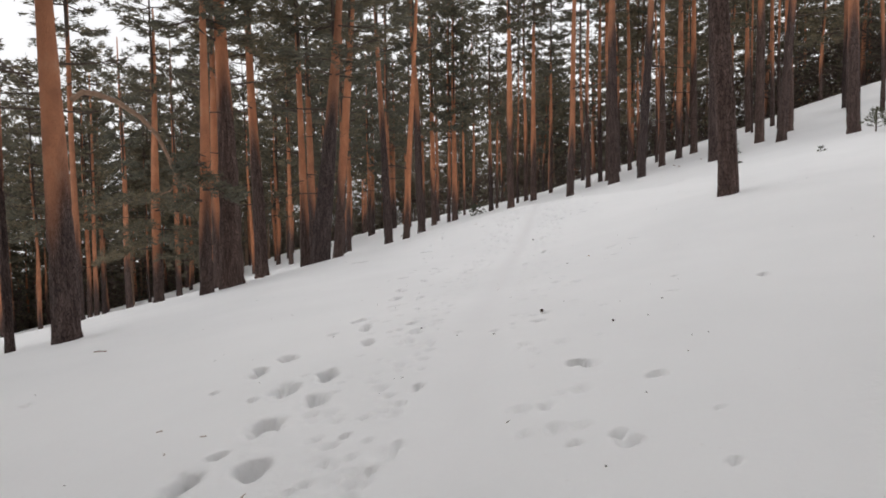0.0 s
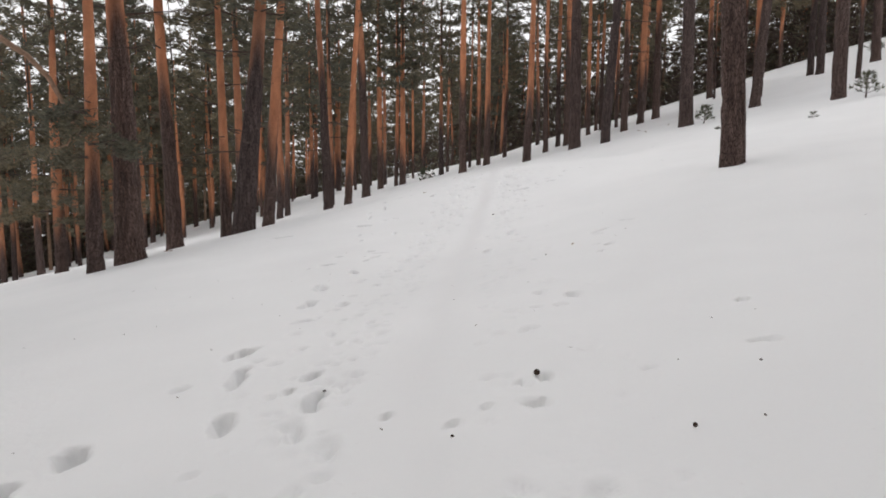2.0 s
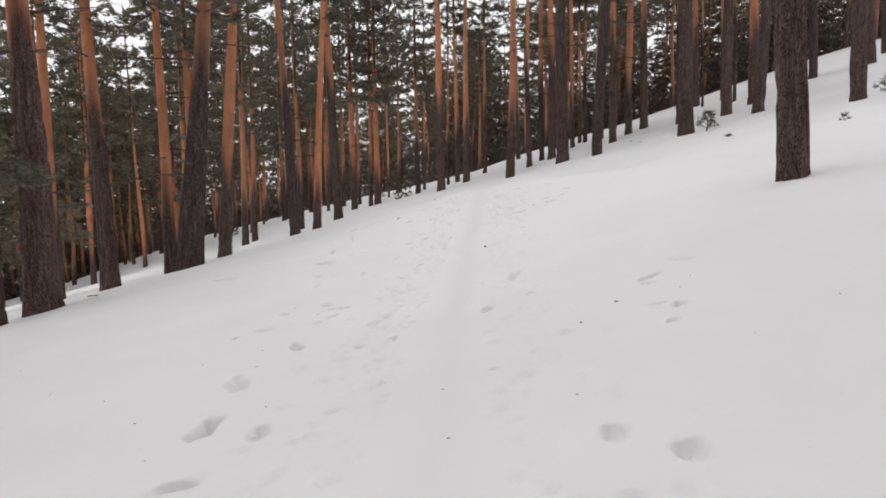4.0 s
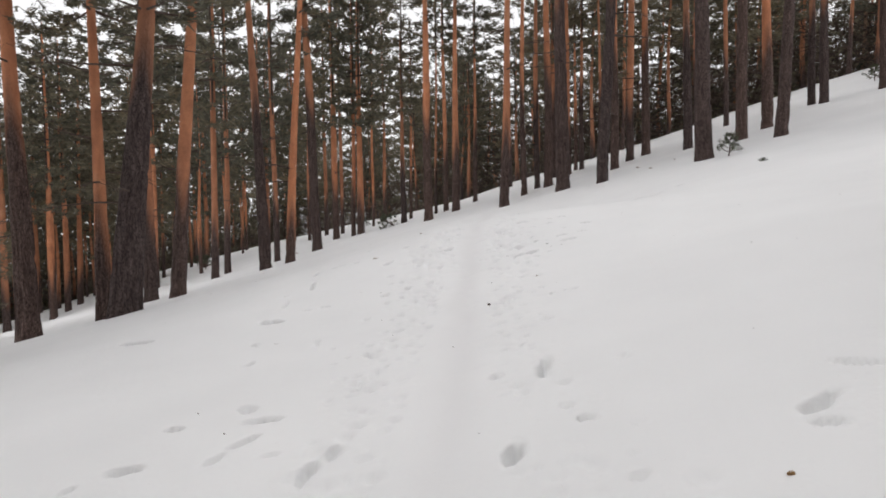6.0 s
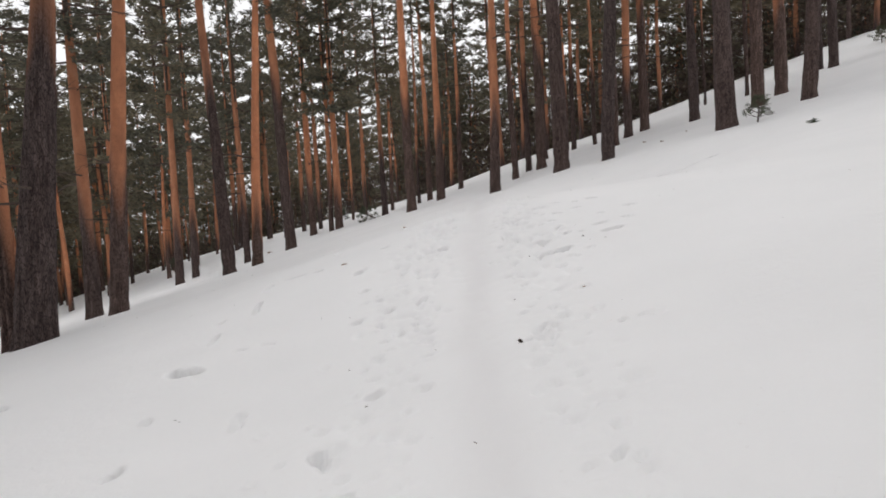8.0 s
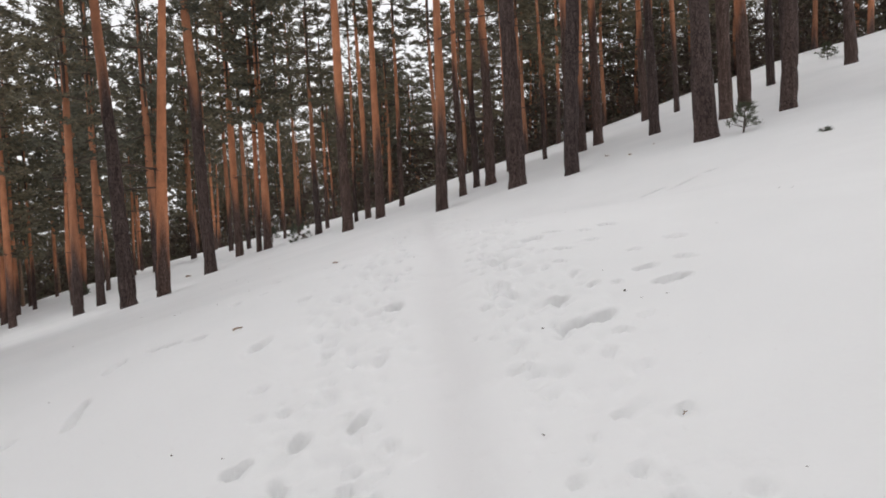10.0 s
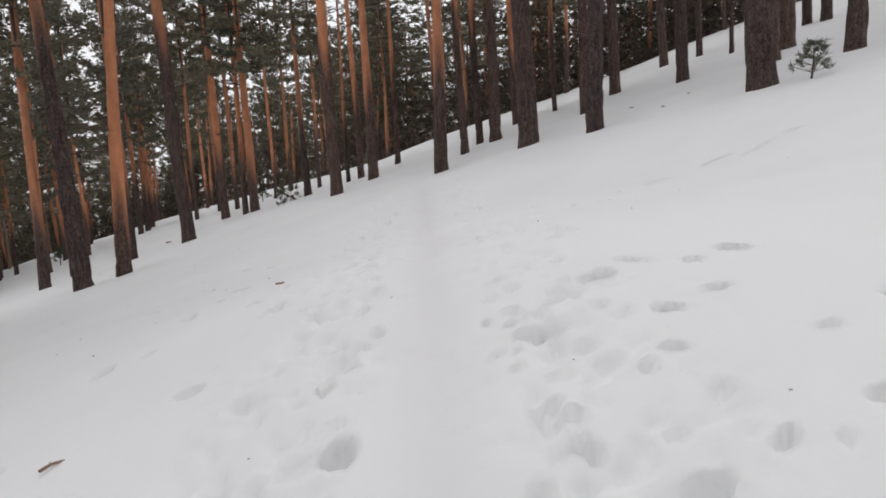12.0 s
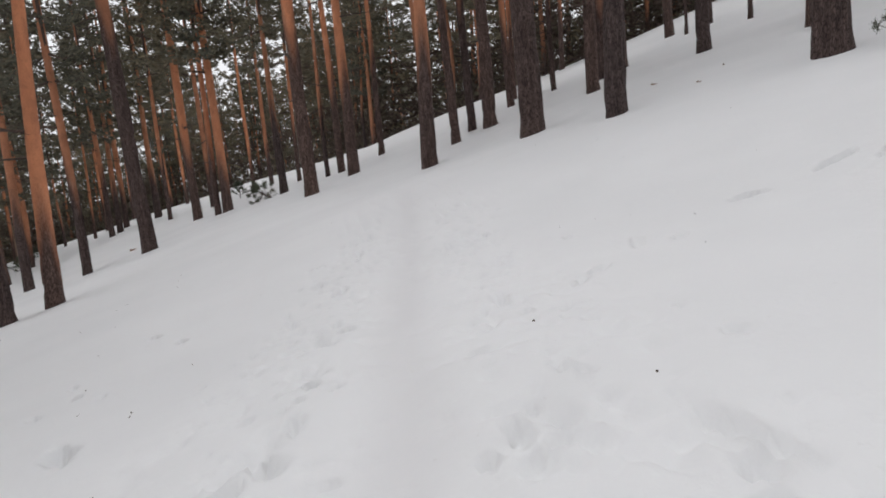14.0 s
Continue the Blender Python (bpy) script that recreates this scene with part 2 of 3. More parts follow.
PRINTS_F = [
    (1.74, 7.94, 0.03, 0.024, 11, 0.35), (1.60, 7.95, 0.03, 0.022, 75, 0.70), (1.43, 8.20, 0.03, 0.022, 48, 0.30), (1.20, 8.26, 0.04, 0.022, 115, 0.70),
    (1.14, 8.30, 0.05, 0.037, 41, 0.50), (-1.72, 8.31, 0.08, 0.038, 106, 0.30), (1.06, 8.71, 0.03, 0.025, 25, 0.30), (0.07, 9.02, 0.07, 0.041, 118, 0.40),
    (0.22, 9.15, 0.05, 0.033, 116, 0.50), (-0.08, 9.34, 0.07, 0.024, 114, 0.50), (-1.79, 9.34, 0.17, 0.075, 147, 0.60), (-3.59, 9.58, 0.28, 0.075, 153, 0.50),
    (-1.10, 9.59, 0.08, 0.025, 152, 0.40), (-0.30, 9.59, 0.06, 0.030, 172, 0.60), (-1.35, 9.60, 0.08, 0.026, 157, 0.30), (0.30, 9.71, 0.10, 0.027, 58, 0.50),
]
PRINTS_G = [
    (0.01, 9.71, 0.07, 0.037, 110, 0.35), (1.80, 9.82, 0.06, 0.022, 143, 0.30), (1.69, 10.06, 0.16, 0.051, 5, 1.00), (-0.10, 10.09, 0.05, 0.024, 150, 0.40),
    (-1.74, 10.16, 0.18, 0.025, 90, 0.70), (1.14, 10.21, 0.02, 0.022, 174, 0.40), (2.36, 10.29, 0.12, 0.040, 172, 0.80), (1.05, 10.30, 0.01, 0.022, 169, 0.60),
    (0.49, 10.49, 0.05, 0.029, 147, 0.30), (1.66, 10.50, 0.11, 0.039, 11, 0.80), (1.93, 10.55, 0.06, 0.022, 28, 0.80), (2.33, 10.59, 0.11, 0.037, 2, 0.80),
    (2.65, 10.59, 0.09, 0.023, 147, 0.60), (0.16, 10.68, 0.07, 0.043, 99, 0.90), (1.23, 10.68, 0.03, 0.029, 165, 0.30), (1.69, 10.71, 0.03, 0.022, 176, 0.30),
]
PRINTS_H = [
    (-1.82, 10.78, 0.08, 0.038, 65, 0.40), (1.41, 10.78, 0.08, 0.044, 113, 0.70), (-1.47, 10.99, 0.22, 0.024, 94, 0.80), (2.43, 11.00, 0.06, 0.024, 158, 0.60),
    (2.83, 11.05, 0.08, 0.032, 154, 0.50), (1.94, 11.13, 0.08, 0.023, 148, 0.70), (0.65, 11.17, 0.08, 0.057, 62, 0.80), (-0.32, 11.25, 0.10, 0.051, 63, 0.90),
    (1.36, 11.33, 0.02, 0.022, 108, 0.40), (1.54, 11.40, 0.06, 0.022, 95, 0.50), (2.06, 11.42, 0.10, 0.032, 142, 0.80), (1.39, 11.45, 0.02, 0.022, 23, 0.40),
    (1.32, 11.47, 0.02, 0.022, 5, 0.40), (2.32, 11.48, 0.09, 0.022, 163, 0.70), (1.88, 11.50, 0.06, 0.032, 20, 0.15), (1.54, 11.56, 0.04, 0.022, 140, 0.60),
]
PRINTS_I = [
    (1.44, 11.56, 0.03, 0.022, 48, 0.50), (0.61, 11.63, 0.05, 0.022, 38, 0.70), (1.84, 11.63, 0.04, 0.022, 100, 0.40), (1.43, 11.67, 0.01, 0.022, 141, 0.60),
    (1.34, 11.76, 0.01, 0.022, 151, 0.50), (0.70, 11.76, 0.06, 0.022, 173, 0.50), (1.67, 11.78, 0.08, 0.022, 176, 0.50), (2.39, 11.82, 0.06, 0.022, 137, 0.70),
    (2.63, 11.84, 0.07, 0.032, 134, 0.80), (0.77, 11.92, 0.03, 0.023, 48, 0.50), (1.94, 11.94, 0.10, 0.039, 174, 0.70), (-0.89, 11.95, 0.09, 0.042, 151, 0.50),
    (0.67, 11.99, 0.04, 0.024, 101, 0.40), (-1.54, 11.99, 0.15, 0.046, 85, 0.40), (2.18, 12.00, 0.10, 0.022, 137, 0.60), (1.41, 12.00, 0.03, 0.022, 163, 0.30),
]
PRINTS_J = [
    (0.86, 12.02, 0.05, 0.022, 97, 0.40), (-0.03, 12.07, 0.06, 0.042, 26, 0.40), (-1.19, 12.09, 0.16, 0.050, 159, 0.50), (0.80, 12.34, 0.06, 0.040, 59, 0.35),
    (0.93, 12.67, 0.03, 0.026, 80, 0.40), (2.18, 12.85, 0.11, 0.022, 101, 0.25), (0.92, 12.90, 0.03, 0.024, 125, 0.50), (-0.72, 12.97, 0.09, 0.039, 95, 0.70),
    (-0.45, 12.98, 0.05, 0.022, 126, 0.40), (0.31, 13.02, 0.08, 0.051, 97, 0.40), (2.14, 13.08, 0.14, 0.022, 99, 0.30), (1.55, 13.21, 0.03, 0.022, 91, 0.40),
    (1.66, 13.34, 0.06, 0.022, 103, 0.40), (1.13, 13.43, 0.03, 0.022, 146, 0.50), (0.32, 13.65, 0.09, 0.049, 89, 0.60), (0.90, 13.73, 0.13, 0.022, 80, 0.60),
]
PRINTS_K = [
    (-0.39, 13.83, 0.20, 0.039, 101, 0.80), (1.01, 13.96, 0.10, 0.022, 86, 0.50), (1.75, 14.12, 0.04, 0.028, 29, 0.30), (1.01, 14.23, 0.03, 0.022, 95, 0.50),
    (1.17, 14.27, 0.03, 0.022, 100, 0.80), (-0.24, 14.29, 0.12, 0.022, 104, 0.50), (1.06, 14.40, 0.05, 0.037, 99, 0.60), (1.90, 14.47, 0.11, 0.022, 63, 0.30),
    (2.10, 14.54, 0.04, 0.022, 73, 0.60), (-0.19, 14.90, 0.25, 0.066, 116, 0.50), (2.59, 15.04, 0.18, 0.025, 53, 0.80), (2.12, 15.10, 0.21, 0.040, 81, 0.40),
    (2.84, 15.35, 0.17, 0.032, 49, 0.70), (1.25, 15.51, 0.07, 0.043, 94, 0.70), (3.73, 15.93, 0.12, 0.044, 48, 0.30), (3.49, 16.12, 0.30, 0.029, 64, 0.30),
]
PRINTS_L = [
    (-1.25, 16.16, 0.28, 0.053, 113, 0.30), (-0.46, 16.31, 0.10, 0.033, 117, 0.40), (5.98, 16.31, 0.50, 0.034, 25, 1.00), (-0.96, 16.43, 0.12, 0.027, 130, 0.30),
    (6.60, 16.48, 0.15, 0.052, 149, 0.70), (5.58, 16.55, 0.27, 0.061, 8, 1.00), (4.75, 16.57, 0.16, 0.071, 153, 0.80), (0.85, 16.62, 0.48, 0.022, 97, 0.40),
    (-0.75, 16.67, 0.10, 0.028, 112, 0.50), (-0.94, 17.12, 0.12, 0.027, 117, 0.60), (1.26, 17.33, 0.16, 0.042, 70, 0.80), (-0.17, 17.55, 0.11, 0.028, 113, 0.60),
    (-0.57, 18.25, 0.11, 0.040, 123, 0.60), (1.74, 19.85, 0.10, 0.035, 77, 0.40),
]
PRINTS = PRINTS_A + PRINTS_B + PRINTS_C + PRINTS_D + PRINTS_E + PRINTS_F + PRINTS_G + PRINTS_H + PRINTS_I + PRINTS_J + PRINTS_K + PRINTS_L


def snow_height(x, y):
    x, y = np.asarray(x, float), np.asarray(y, float)
    z = terrain(x, y)
    off = x - trail_x(y)
    along = np.clip((26 - y) / 6, 0, 1) * np.clip((y + 30) / 6, 0, 1)
    z = z - along * (0.02 + 0.025 * np.clip((y - 4) / 6, 0, 1)) * np.exp(-((np.abs(off + 0.1 * value_noise(x, y, 0.45, 42)) / 0.18) ** 2))
    rough = along * np.exp(-(((np.abs(off) - 0.58) / 0.40) ** 2)) * np.clip((y + 5) / 12, 0.15, 1)
    lump = np.clip(value_noise(x, y, 0.15, 3) + 0.9 * value_noise(x, y, 0.075, 4) + 0.1, -0.6, 0.04)
    z = z + rough * (0.034 + 0.075 * np.clip((y - 8) / 3, 0, 1)) * lump
    z = z + 0.05 * value_noise(x, y, 5.0, 5) + 0.022 * value_noise(x, y, 1.4, 6) + 0.005 * value_noise(x, y, 0.35, 7)
    for px, py, a, b, turn, share in PRINTS:
        near = (np.abs(x - px) < 0.3 + 2 * a) & (np.abs(y - py) < 0.3 + 2 * a)
        if not near.any():
            continue
        c, q = math.cos(radians(turn)), math.sin(radians(turn))
        dx, dy = x[near] - px, y[near] - py
        dx, dy = dx * c + dy * q, dy * c - dx * q
        w = 0.7 * value_noise(x[near], y[near], 0.10, 9) + 0.35 * value_noise(x[near], y[near], 0.045, 10)
        d = np.sqrt((dx / (a + 0.006)) ** 2 + (dy / (b + 0.003)) ** 2) + w
        pit = 1 / (1 + np.exp((d - 0.82) * 14))
        rim = np.exp(-(((d - 1.4) / 0.28) ** 2))
        z[near] += -min(0.18, (0.05 + 1.9 * b) * (0.22 + 1.15 * share)) * pit + 0.007 * share * rim
    # crumbs and dimples kicked up beside the trail
    rng = np.random.RandomState(31)
    for k in range(760):
        cy = rng.uniform(-4.5, 20)
        side = -1 if rng.uniform() < (0.75 if cy < 7 else 0.5) else 1
        cx = float(trail_x(cy)) + side * (0.34 + abs(rng.normal()) * 0.36)
        size, deep, flat = rng.uniform(0.022, 0.06), rng.uniform(0.012, 0.045), rng.uniform(0.6, 1.5)
        if cy > 8:
            size, deep = 0.8 * size, 1.5 * deep
        near = (np.abs(x - cx) < 0.3) & (np.abs(y - cy) < 0.3)
        if near.any():
            d = ((x[near] - cx) / size) ** 2 + ((y[near] - cy) / (size * flat)) ** 2
            z[near] -= deep * np.exp(-d * d) - 0.15 * deep * np.exp(-((np.sqrt(d) - 1.6) ** 2) * 6)
    return z


def height(x, y):
    return float(snow_height(np.array([float(x)]), np.array([float(y)]))[0])



def spread(lo, hi, step, reach):
    """Even steps from lo to hi, slowly longer ones for five metres, then ever longer ones out to the reach."""
    gaps, s, far = [], step, 0.0
    while far < reach:
        s *= 1.007 if far < 5 else 1.16
        far += s
        gaps.append(far)
    gaps = np.array(gaps)
    return np.concatenate([lo - gaps[::-1], np.arange(lo, hi, step), hi + gaps])


def build_ground():
    xs, ys = spread(-2.4, 3.0, 0.024, 900), spread(-4.8, 14.5, 0.028, 900)
    gx, gy = np.meshgrid(xs, ys)
    co = np.stack([gx.ravel(), gy.ravel(), snow_height(gx.ravel(), gy.ravel())], 1)
    nx, ny = len(xs), len(ys)
    i = (np.arange(ny - 1)[:, None] * nx + np.arange(nx - 1)).ravel()
    faces = np.stack([i, i + 1, i + nx + 1, i + nx], 1)
    me = mesh_of("ground", co, faces, SNOW)
    trod = np.exp(-(((gx - trail_x(gy) + 0.12 * value_noise(gx, gy, 0.5, 41)) / 0.17) ** 2)) * np.clip((26 - gy) / 6, 0, 1) * np.clip((gy + 30) / 6, 0, 1) * np.clip(0.4 + gy / 14, 0.3, 1)
    me.attributes.new("trodden", "FLOAT", "POINT").data.foreach_set("value", trod.astype(np.float32).ravel())
    return tagged(new("ground", me), "white snow slope with a trodden trail and old boot prints", "snow", kind="structure")


def mesh_of(name, co, faces, mat, smooth=True):
    me = bpy.data.meshes.new(name)
    faces = np.asarray(faces)
    k = faces.shape[1]
    me.vertices.add(len(co))
    me.vertices.foreach_set("co", np.asarray(co, np.float32).ravel())
    me.loops.add(faces.size)
    me.loops.foreach_set("vertex_index", faces.ravel().astype(np.int32))
    me.polygons.add(len(faces))
    me.polygons.foreach_set("loop_start", np.arange(0, faces.size, k, dtype=np.int32))
    me.update(calc_edges=True)
    me.polygons.foreach_set("use_smooth", np.full(len(faces), smooth))
    me.materials.append(mat)
    me.update()
    return me


build_ground()


# ---- pines ----
def tube(points, radii, sides=6):
    """Vertices and quads of a tapered limb along points."""
    points = np.asarray(points, float)
    co, faces = [], []
    for k, (p, r) in enumerate(zip(points, radii)):
        d = points[min(k + 1, len(points) - 1)] - points[max(k - 1, 0)]
        d = d / (np.linalg.norm(d) + 1e-9)
        side = np.cross(d, (0.31, 0.17, 0.93) if abs(d[2]) < 0.9 else (1, 0, 0))
        side /= np.linalg.norm(side)
        up = np.cross(d, side)
        for s in range(sides):
            a = 2 * math.pi * s / sides
            co.append(p + r * (math.cos(a) * side + math.sin(a) * up))
    for k in range(len(points) - 1):
        for s in range(sides):
            t = (s + 1) % sides
            faces.append((k * sides + s, k * sides + t, (k + 1) * sides + t, (k + 1) * sides + s))
    return np.array(co), np.array(faces)


def gather(pieces):
    """One set of vertices and faces out of many."""
    co, faces, base = [], [], 0
    for c, f in pieces:
        co.append(c)
        faces.append(np.asarray(f) + base)
        base += len(c)
    return np.concatenate(co), np.concatenate(faces)


def tufts(rng, centres, out, blades, length, width, flat=0.55):
    """Needle sprays: at each centre a rosette of narrow blades that lean outward."""
    n = len(centres)
    d = rng.normal(size=(n, blades, 3)) * (1, 1, flat) + out[:, None, :] * 0.7 + (0, 0, 0.45 * flat)
    d /= np.linalg.norm(d, axis=2, keepdims=True)
    ln = length * rng.uniform(0.6, 1.2, (n, blades, 1))
    c = centres[:, None, :] + rng.normal(size=(n, blades, 3)) * length * 0.22
    side = np.cross(d, rng.normal(size=(n, blades, 3)))
    side /= np.linalg.norm(side, axis=2, keepdims=True) + 1e-9
    w = width * rng.uniform(0.6, 1.3, (n, blades, 1))
    co = np.stack([c - side * w * 0.62, c + side * w * 0.62, c + d * ln * 1.08], 2).reshape(-1, 3)
    return co, np.arange(len(co)).reshape(-1, 3)


def crown_parts(seed, tall, wide, blades, length, width, density):
    """The living top of a pine, from the lowest green whorl up: the wood and the needles, as vertices and faces."""
    rng = np.random.RandomState(seed)
    limbs, centres, outs = [], [], []
    z = 0.0
    while z < tall:
        share = z / tall
        reach = wide * (0.75 + 0.5 * share) * (1 - share**3) ** 0.6 + 0.25
        for a in rng.uniform(0, 2 * math.pi) + np.arange(rng.randint(3, 5)) * rng.uniform(1.3, 2.1):
            ln = reach * rng.uniform(0.55, 1.15)
            rise = rng.uniform(-0.12, 0.25) + 0.5 * share
            d = np.array([math.cos(a), math.sin(a), 0])
            pts = [np.array([0, 0, z]) + d * ln * s + np.array([0, 0, ln * rise * s - 0.12 * ln * math.sin(3.1 * s)]) for s in (0, 0.5, 1.0)]
            limbs.append(tube(pts, (0.035, 0.020, 0.006), 4))
            n = max(3, int(ln * 6.5 * density))
            s = rng.uniform(0.35, 1.05, n)
            mid = np.array([0, 0, z]) + d * (ln * s)[:, None] + np.stack([0 * s, 0 * s, ln * rise * s - 0.12 * ln * np.sin(3.1 * s)], 1)
            fan = np.stack([-d[1] * np.ones(n), d[0] * np.ones(n), 0 * s], 1) * (rng.normal(size=n) * 0.26 * ln * (0.5 + 0.5 * s))[:, None]
            centres.append(mid + fan + rng.normal(size=(n, 3)) * (0.05, 0.05, 0.045))
            outs.append(np.repeat(d[None], n, 0))
        z += 0.80 * rng.uniform(0.6, 1.5)
    limbs.append(tube([(0, 0, 0), (0.03, 0, tall * 0.6), (0, 0, tall)], (0.07, 0.045, 0.01), 5))
    return gather(limbs), tufts(rng, np.concatenate(centres), np.concatenate(outs), blades, length, width, 0.30)


def crown_meshes(*shape):
    (wc, wf), (nc, nf) = crown_parts(*shape)
    return mesh_of("crown_wood", wc, wf, TWIG), mesh_of("needles", nc, nf, NEEDLES, False)


SHAPES = [(8.5, 1.7), (9.5, 1.9), (7.5, 1.5), (10.0, 2.1), (9.0, 1.6), (8.0, 2.2)]
CROWNS = [crown_meshes(100 + k, t, w, 14, 0.22, 0.040, 2.0) for k, (t, w) in enumerate(SHAPES)]
FAR_CROWNS = [crown_meshes(130 + k, t, w, 7, 0.28, 0.078, 1.55) for k, (t, w) in enumerate(SHAPES)]


def smooth(a, b, x):
    s = np.clip((x - a) / (b - a), 0, 1)
    return s * s * (3 - 2 * s)


def trunk_mesh(seed, radius, tall, orange, lean, bend, detail):
    """A tapered trunk: dark furrowed bark below, thin orange bark above."""
    rng = np.random.RandomState(seed)
    sides, step = ((84, 0.06), (36, 0.15), (12, 0.6))[detail]
    hs = np.concatenate([np.arange(-0.5, 6.0, step), np.arange(6.0, tall + 0.3, max(step, 0.5))])
    th = np.arange(sides) * 2 * math.pi / sides
    h, t = np.meshgrid(hs, th, indexing="ij")
    r = radius * np.clip(1 - np.clip(h, 0, None) / (tall * 1.08), 0.05, 1) ** 0.75
    r = r * (1 + 0.16 * np.exp(-np.clip(h + 0.1, 0, None) / 0.22) * (1 + 0.35 * np.sin(3 * t + seed)))
    r = r * (1 + 0.05 * np.sin(2 * t + seed + 0.5 * h))
    old = 1 - smooth(orange - 1.0, orange + 1.0, h + 0.5 * np.sin(2 * t + seed))
    if detail < 2:
        arc = t * radius
        wob = 0.25 * value_noise(h * 2, t, 0.6, seed % 50)
        ridge = np.abs(value_noise((t + wob) * (2.0 if detail == 0 else 1.2), h * 0.7, 0.5, seed % 97 + 11))
        chips = value_noise(t * 3.2, h * 2.0, 0.6, seed % 89 + 17)
        r = r + old * (np.clip(ridge * 5, 0, 1) - 0.75) * 0.045 + old * chips * 0.016 + (1 - old) * chips * 0.004
        r = r + 0.006 * value_noise(arc, h, 0.3, 3)
    cx = lean[0] * h + bend[0] * np.sin(h * 0.42 + rng.uniform(0, 6)) * np.clip(h, 0, 3) / 3
    cy = lean[1] * h + bend[1] * np.sin(h * 0.38 + rng.uniform(0, 6)) * np.clip(h, 0, 3) / 3
    co = np.stack([cx + r * np.cos(t), cy + r * np.sin(t), h], -1).reshape(-1, 3)
    n = len(hs)
    i, j = np.meshgrid(np.arange(n - 1), np.arange(sides), indexing="ij")
    k = (j + 1) % sides
    faces = np.stack([i * sides + j, i * sides + k, (i + 1) * sides + k, (i + 1) * sides + j], -1).reshape(-1, 4)
    me = mesh_of("trunk", co, faces, BARK)
    me.attributes.new("bark", "FLOAT", "POINT").data.foreach_set("value", (1 - old).astype(np.float32).ravel())
    at = lambda q: (float(np.interp(q, hs, cx[:, 0])), float(np.interp(q, hs, cy[:, 0])))  # noqa: E731
    return me, at


def stub_mesh(seed):
    """A dead snag of a limb with side twigs."""
    rng = np.random.RandomState(seed)
    ln = rng.uniform(0.5, 1.5)
    sag = rng.uniform(-0.35, 0.25)
    main = [np.array([ln * s, 0.06 * math.sin(5 * s + seed), sag * ln * s * s + 0.05 * s]) for s in (0, 0.3, 0.6, 0.85, 1)]
    pieces = [tube(main, (0.022, 0.016, 0.011, 0.007, 0.003), 5)]
    for s in rng.uniform(0.3, 0.95, 5):
        p = np.array([ln * s, 0.06 * math.sin(5 * s + seed), sag * ln * s * s])
        d = np.array([0.7, rng.choice([-1, 1]) * rng.uniform(0.4, 1), rng.uniform(-0.3, 0.5)]) * rng.uniform(0.15, 0.45)
        pieces.append(tube([p, p + d * 0.5 + (0, 0, 0.02), p + d], (0.007, 0.005, 0.002), 4))
    c, f = gather(pieces)
    return mesh_of("dead_branch", c, f, TWIG)


STUBS = [stub_mesh(k) for k in range(7)]


def child(name, data, parent, m=None, label=""):
    ob = new(name, data)
    ob.parent = parent
    ob.matrix_basis = m or Matrix()
    return tagged(ob, label) if label else ob


PLANTED = []


def pine(x, y, width, orange=None, lean=(-0.008, 0.043), bend=0.035, detail=None, green=None, tall_by=0.0, label=""):
    """One Scots pine on the snow at x, y, with its trunk's width at breast height."""
    k = len(PLANTED)
    rng = random.Random(k * 31 + 7)
    away = math.hypot(x - 0.5, y - 8)
    detail = (0 if away < 14 else 1 if away < 34 else 2) if detail is None else detail
    orange = (rng.uniform(3.0, 6.0) if x > 3 else rng.uniform(2.0, 4.4)) if orange is None else orange
    green = (rng.uniform(6.5, 9.5) if x < -6 and y < 38 else rng.uniform(9.5, 12) if y < 38 else rng.uniform(6, 10) if x < -9 else rng.uniform(6.5, 9.5)) if green is None else green
    lean = (lean[0] + rng.uniform(-0.012, 0.012), lean[1] + rng.uniform(-0.012, 0.012))
    wood, needles = (CROWNS if detail < 2 else FAR_CROWNS)[k % len(CROWNS)]
    lower = x < -2 and y > 30
    tall = green + (12.0 if lower else 5.0)
    base = float(terrain(x, y))
    tree = new("pine_tree")
    tree.location = (x, y, base)
    PLANTED.append((x, y))
    me, at = trunk_mesh(k * 13 + 5, width * 0.47, tall, orange, lean, (bend * rng.uniform(0.5, 1.5), bend), detail)
    child("trunk", me, tree, None, "dark furrowed bark below and orange bark above")
    grow = 0.8 + 0.5 * min(width, 0.55) + rng.uniform(-0.05, 0.1)
    cx, cy = at(green)
    m = Matrix.Translation((cx, cy, green)) @ Matrix.Rotation(rng.uniform(0, 6.28), 4, "Z") @ Matrix.Diagonal((grow, grow, 1.45 if lower else 1, 1))
    child("crown_wood", wood, tree, m)
    child("crown", needles, tree, m, "dark green needle sprays")
    for s in range({0: 6, 1: 5, 2: 3}[detail]):
        h = rng.uniform(2.2, green)
        px, py = at(h)
        r = width / 2 * 0.7
        a = rng.uniform(0, 6.28)
        size = rng.uniform(0.7, 1.5)
        child("dead_branch", STUBS[rng.randrange(len(STUBS))], tree,
              Matrix.Translation((px + r * math.cos(a), py + r * math.sin(a), h)) @ Matrix.Rotation(a, 4, "Z") @ Matrix.Diagonal((size, size, size, 1)))
    words = label or ("slender" if width < 0.3 else "stout" if width > 0.48 else "tall") + " pine with " + (
        "orange upper bark" if orange < 5 else "dark furrowed bark") + " standing in snow"
    return tagged(tree, words, "pine tree", "pines of the wood")


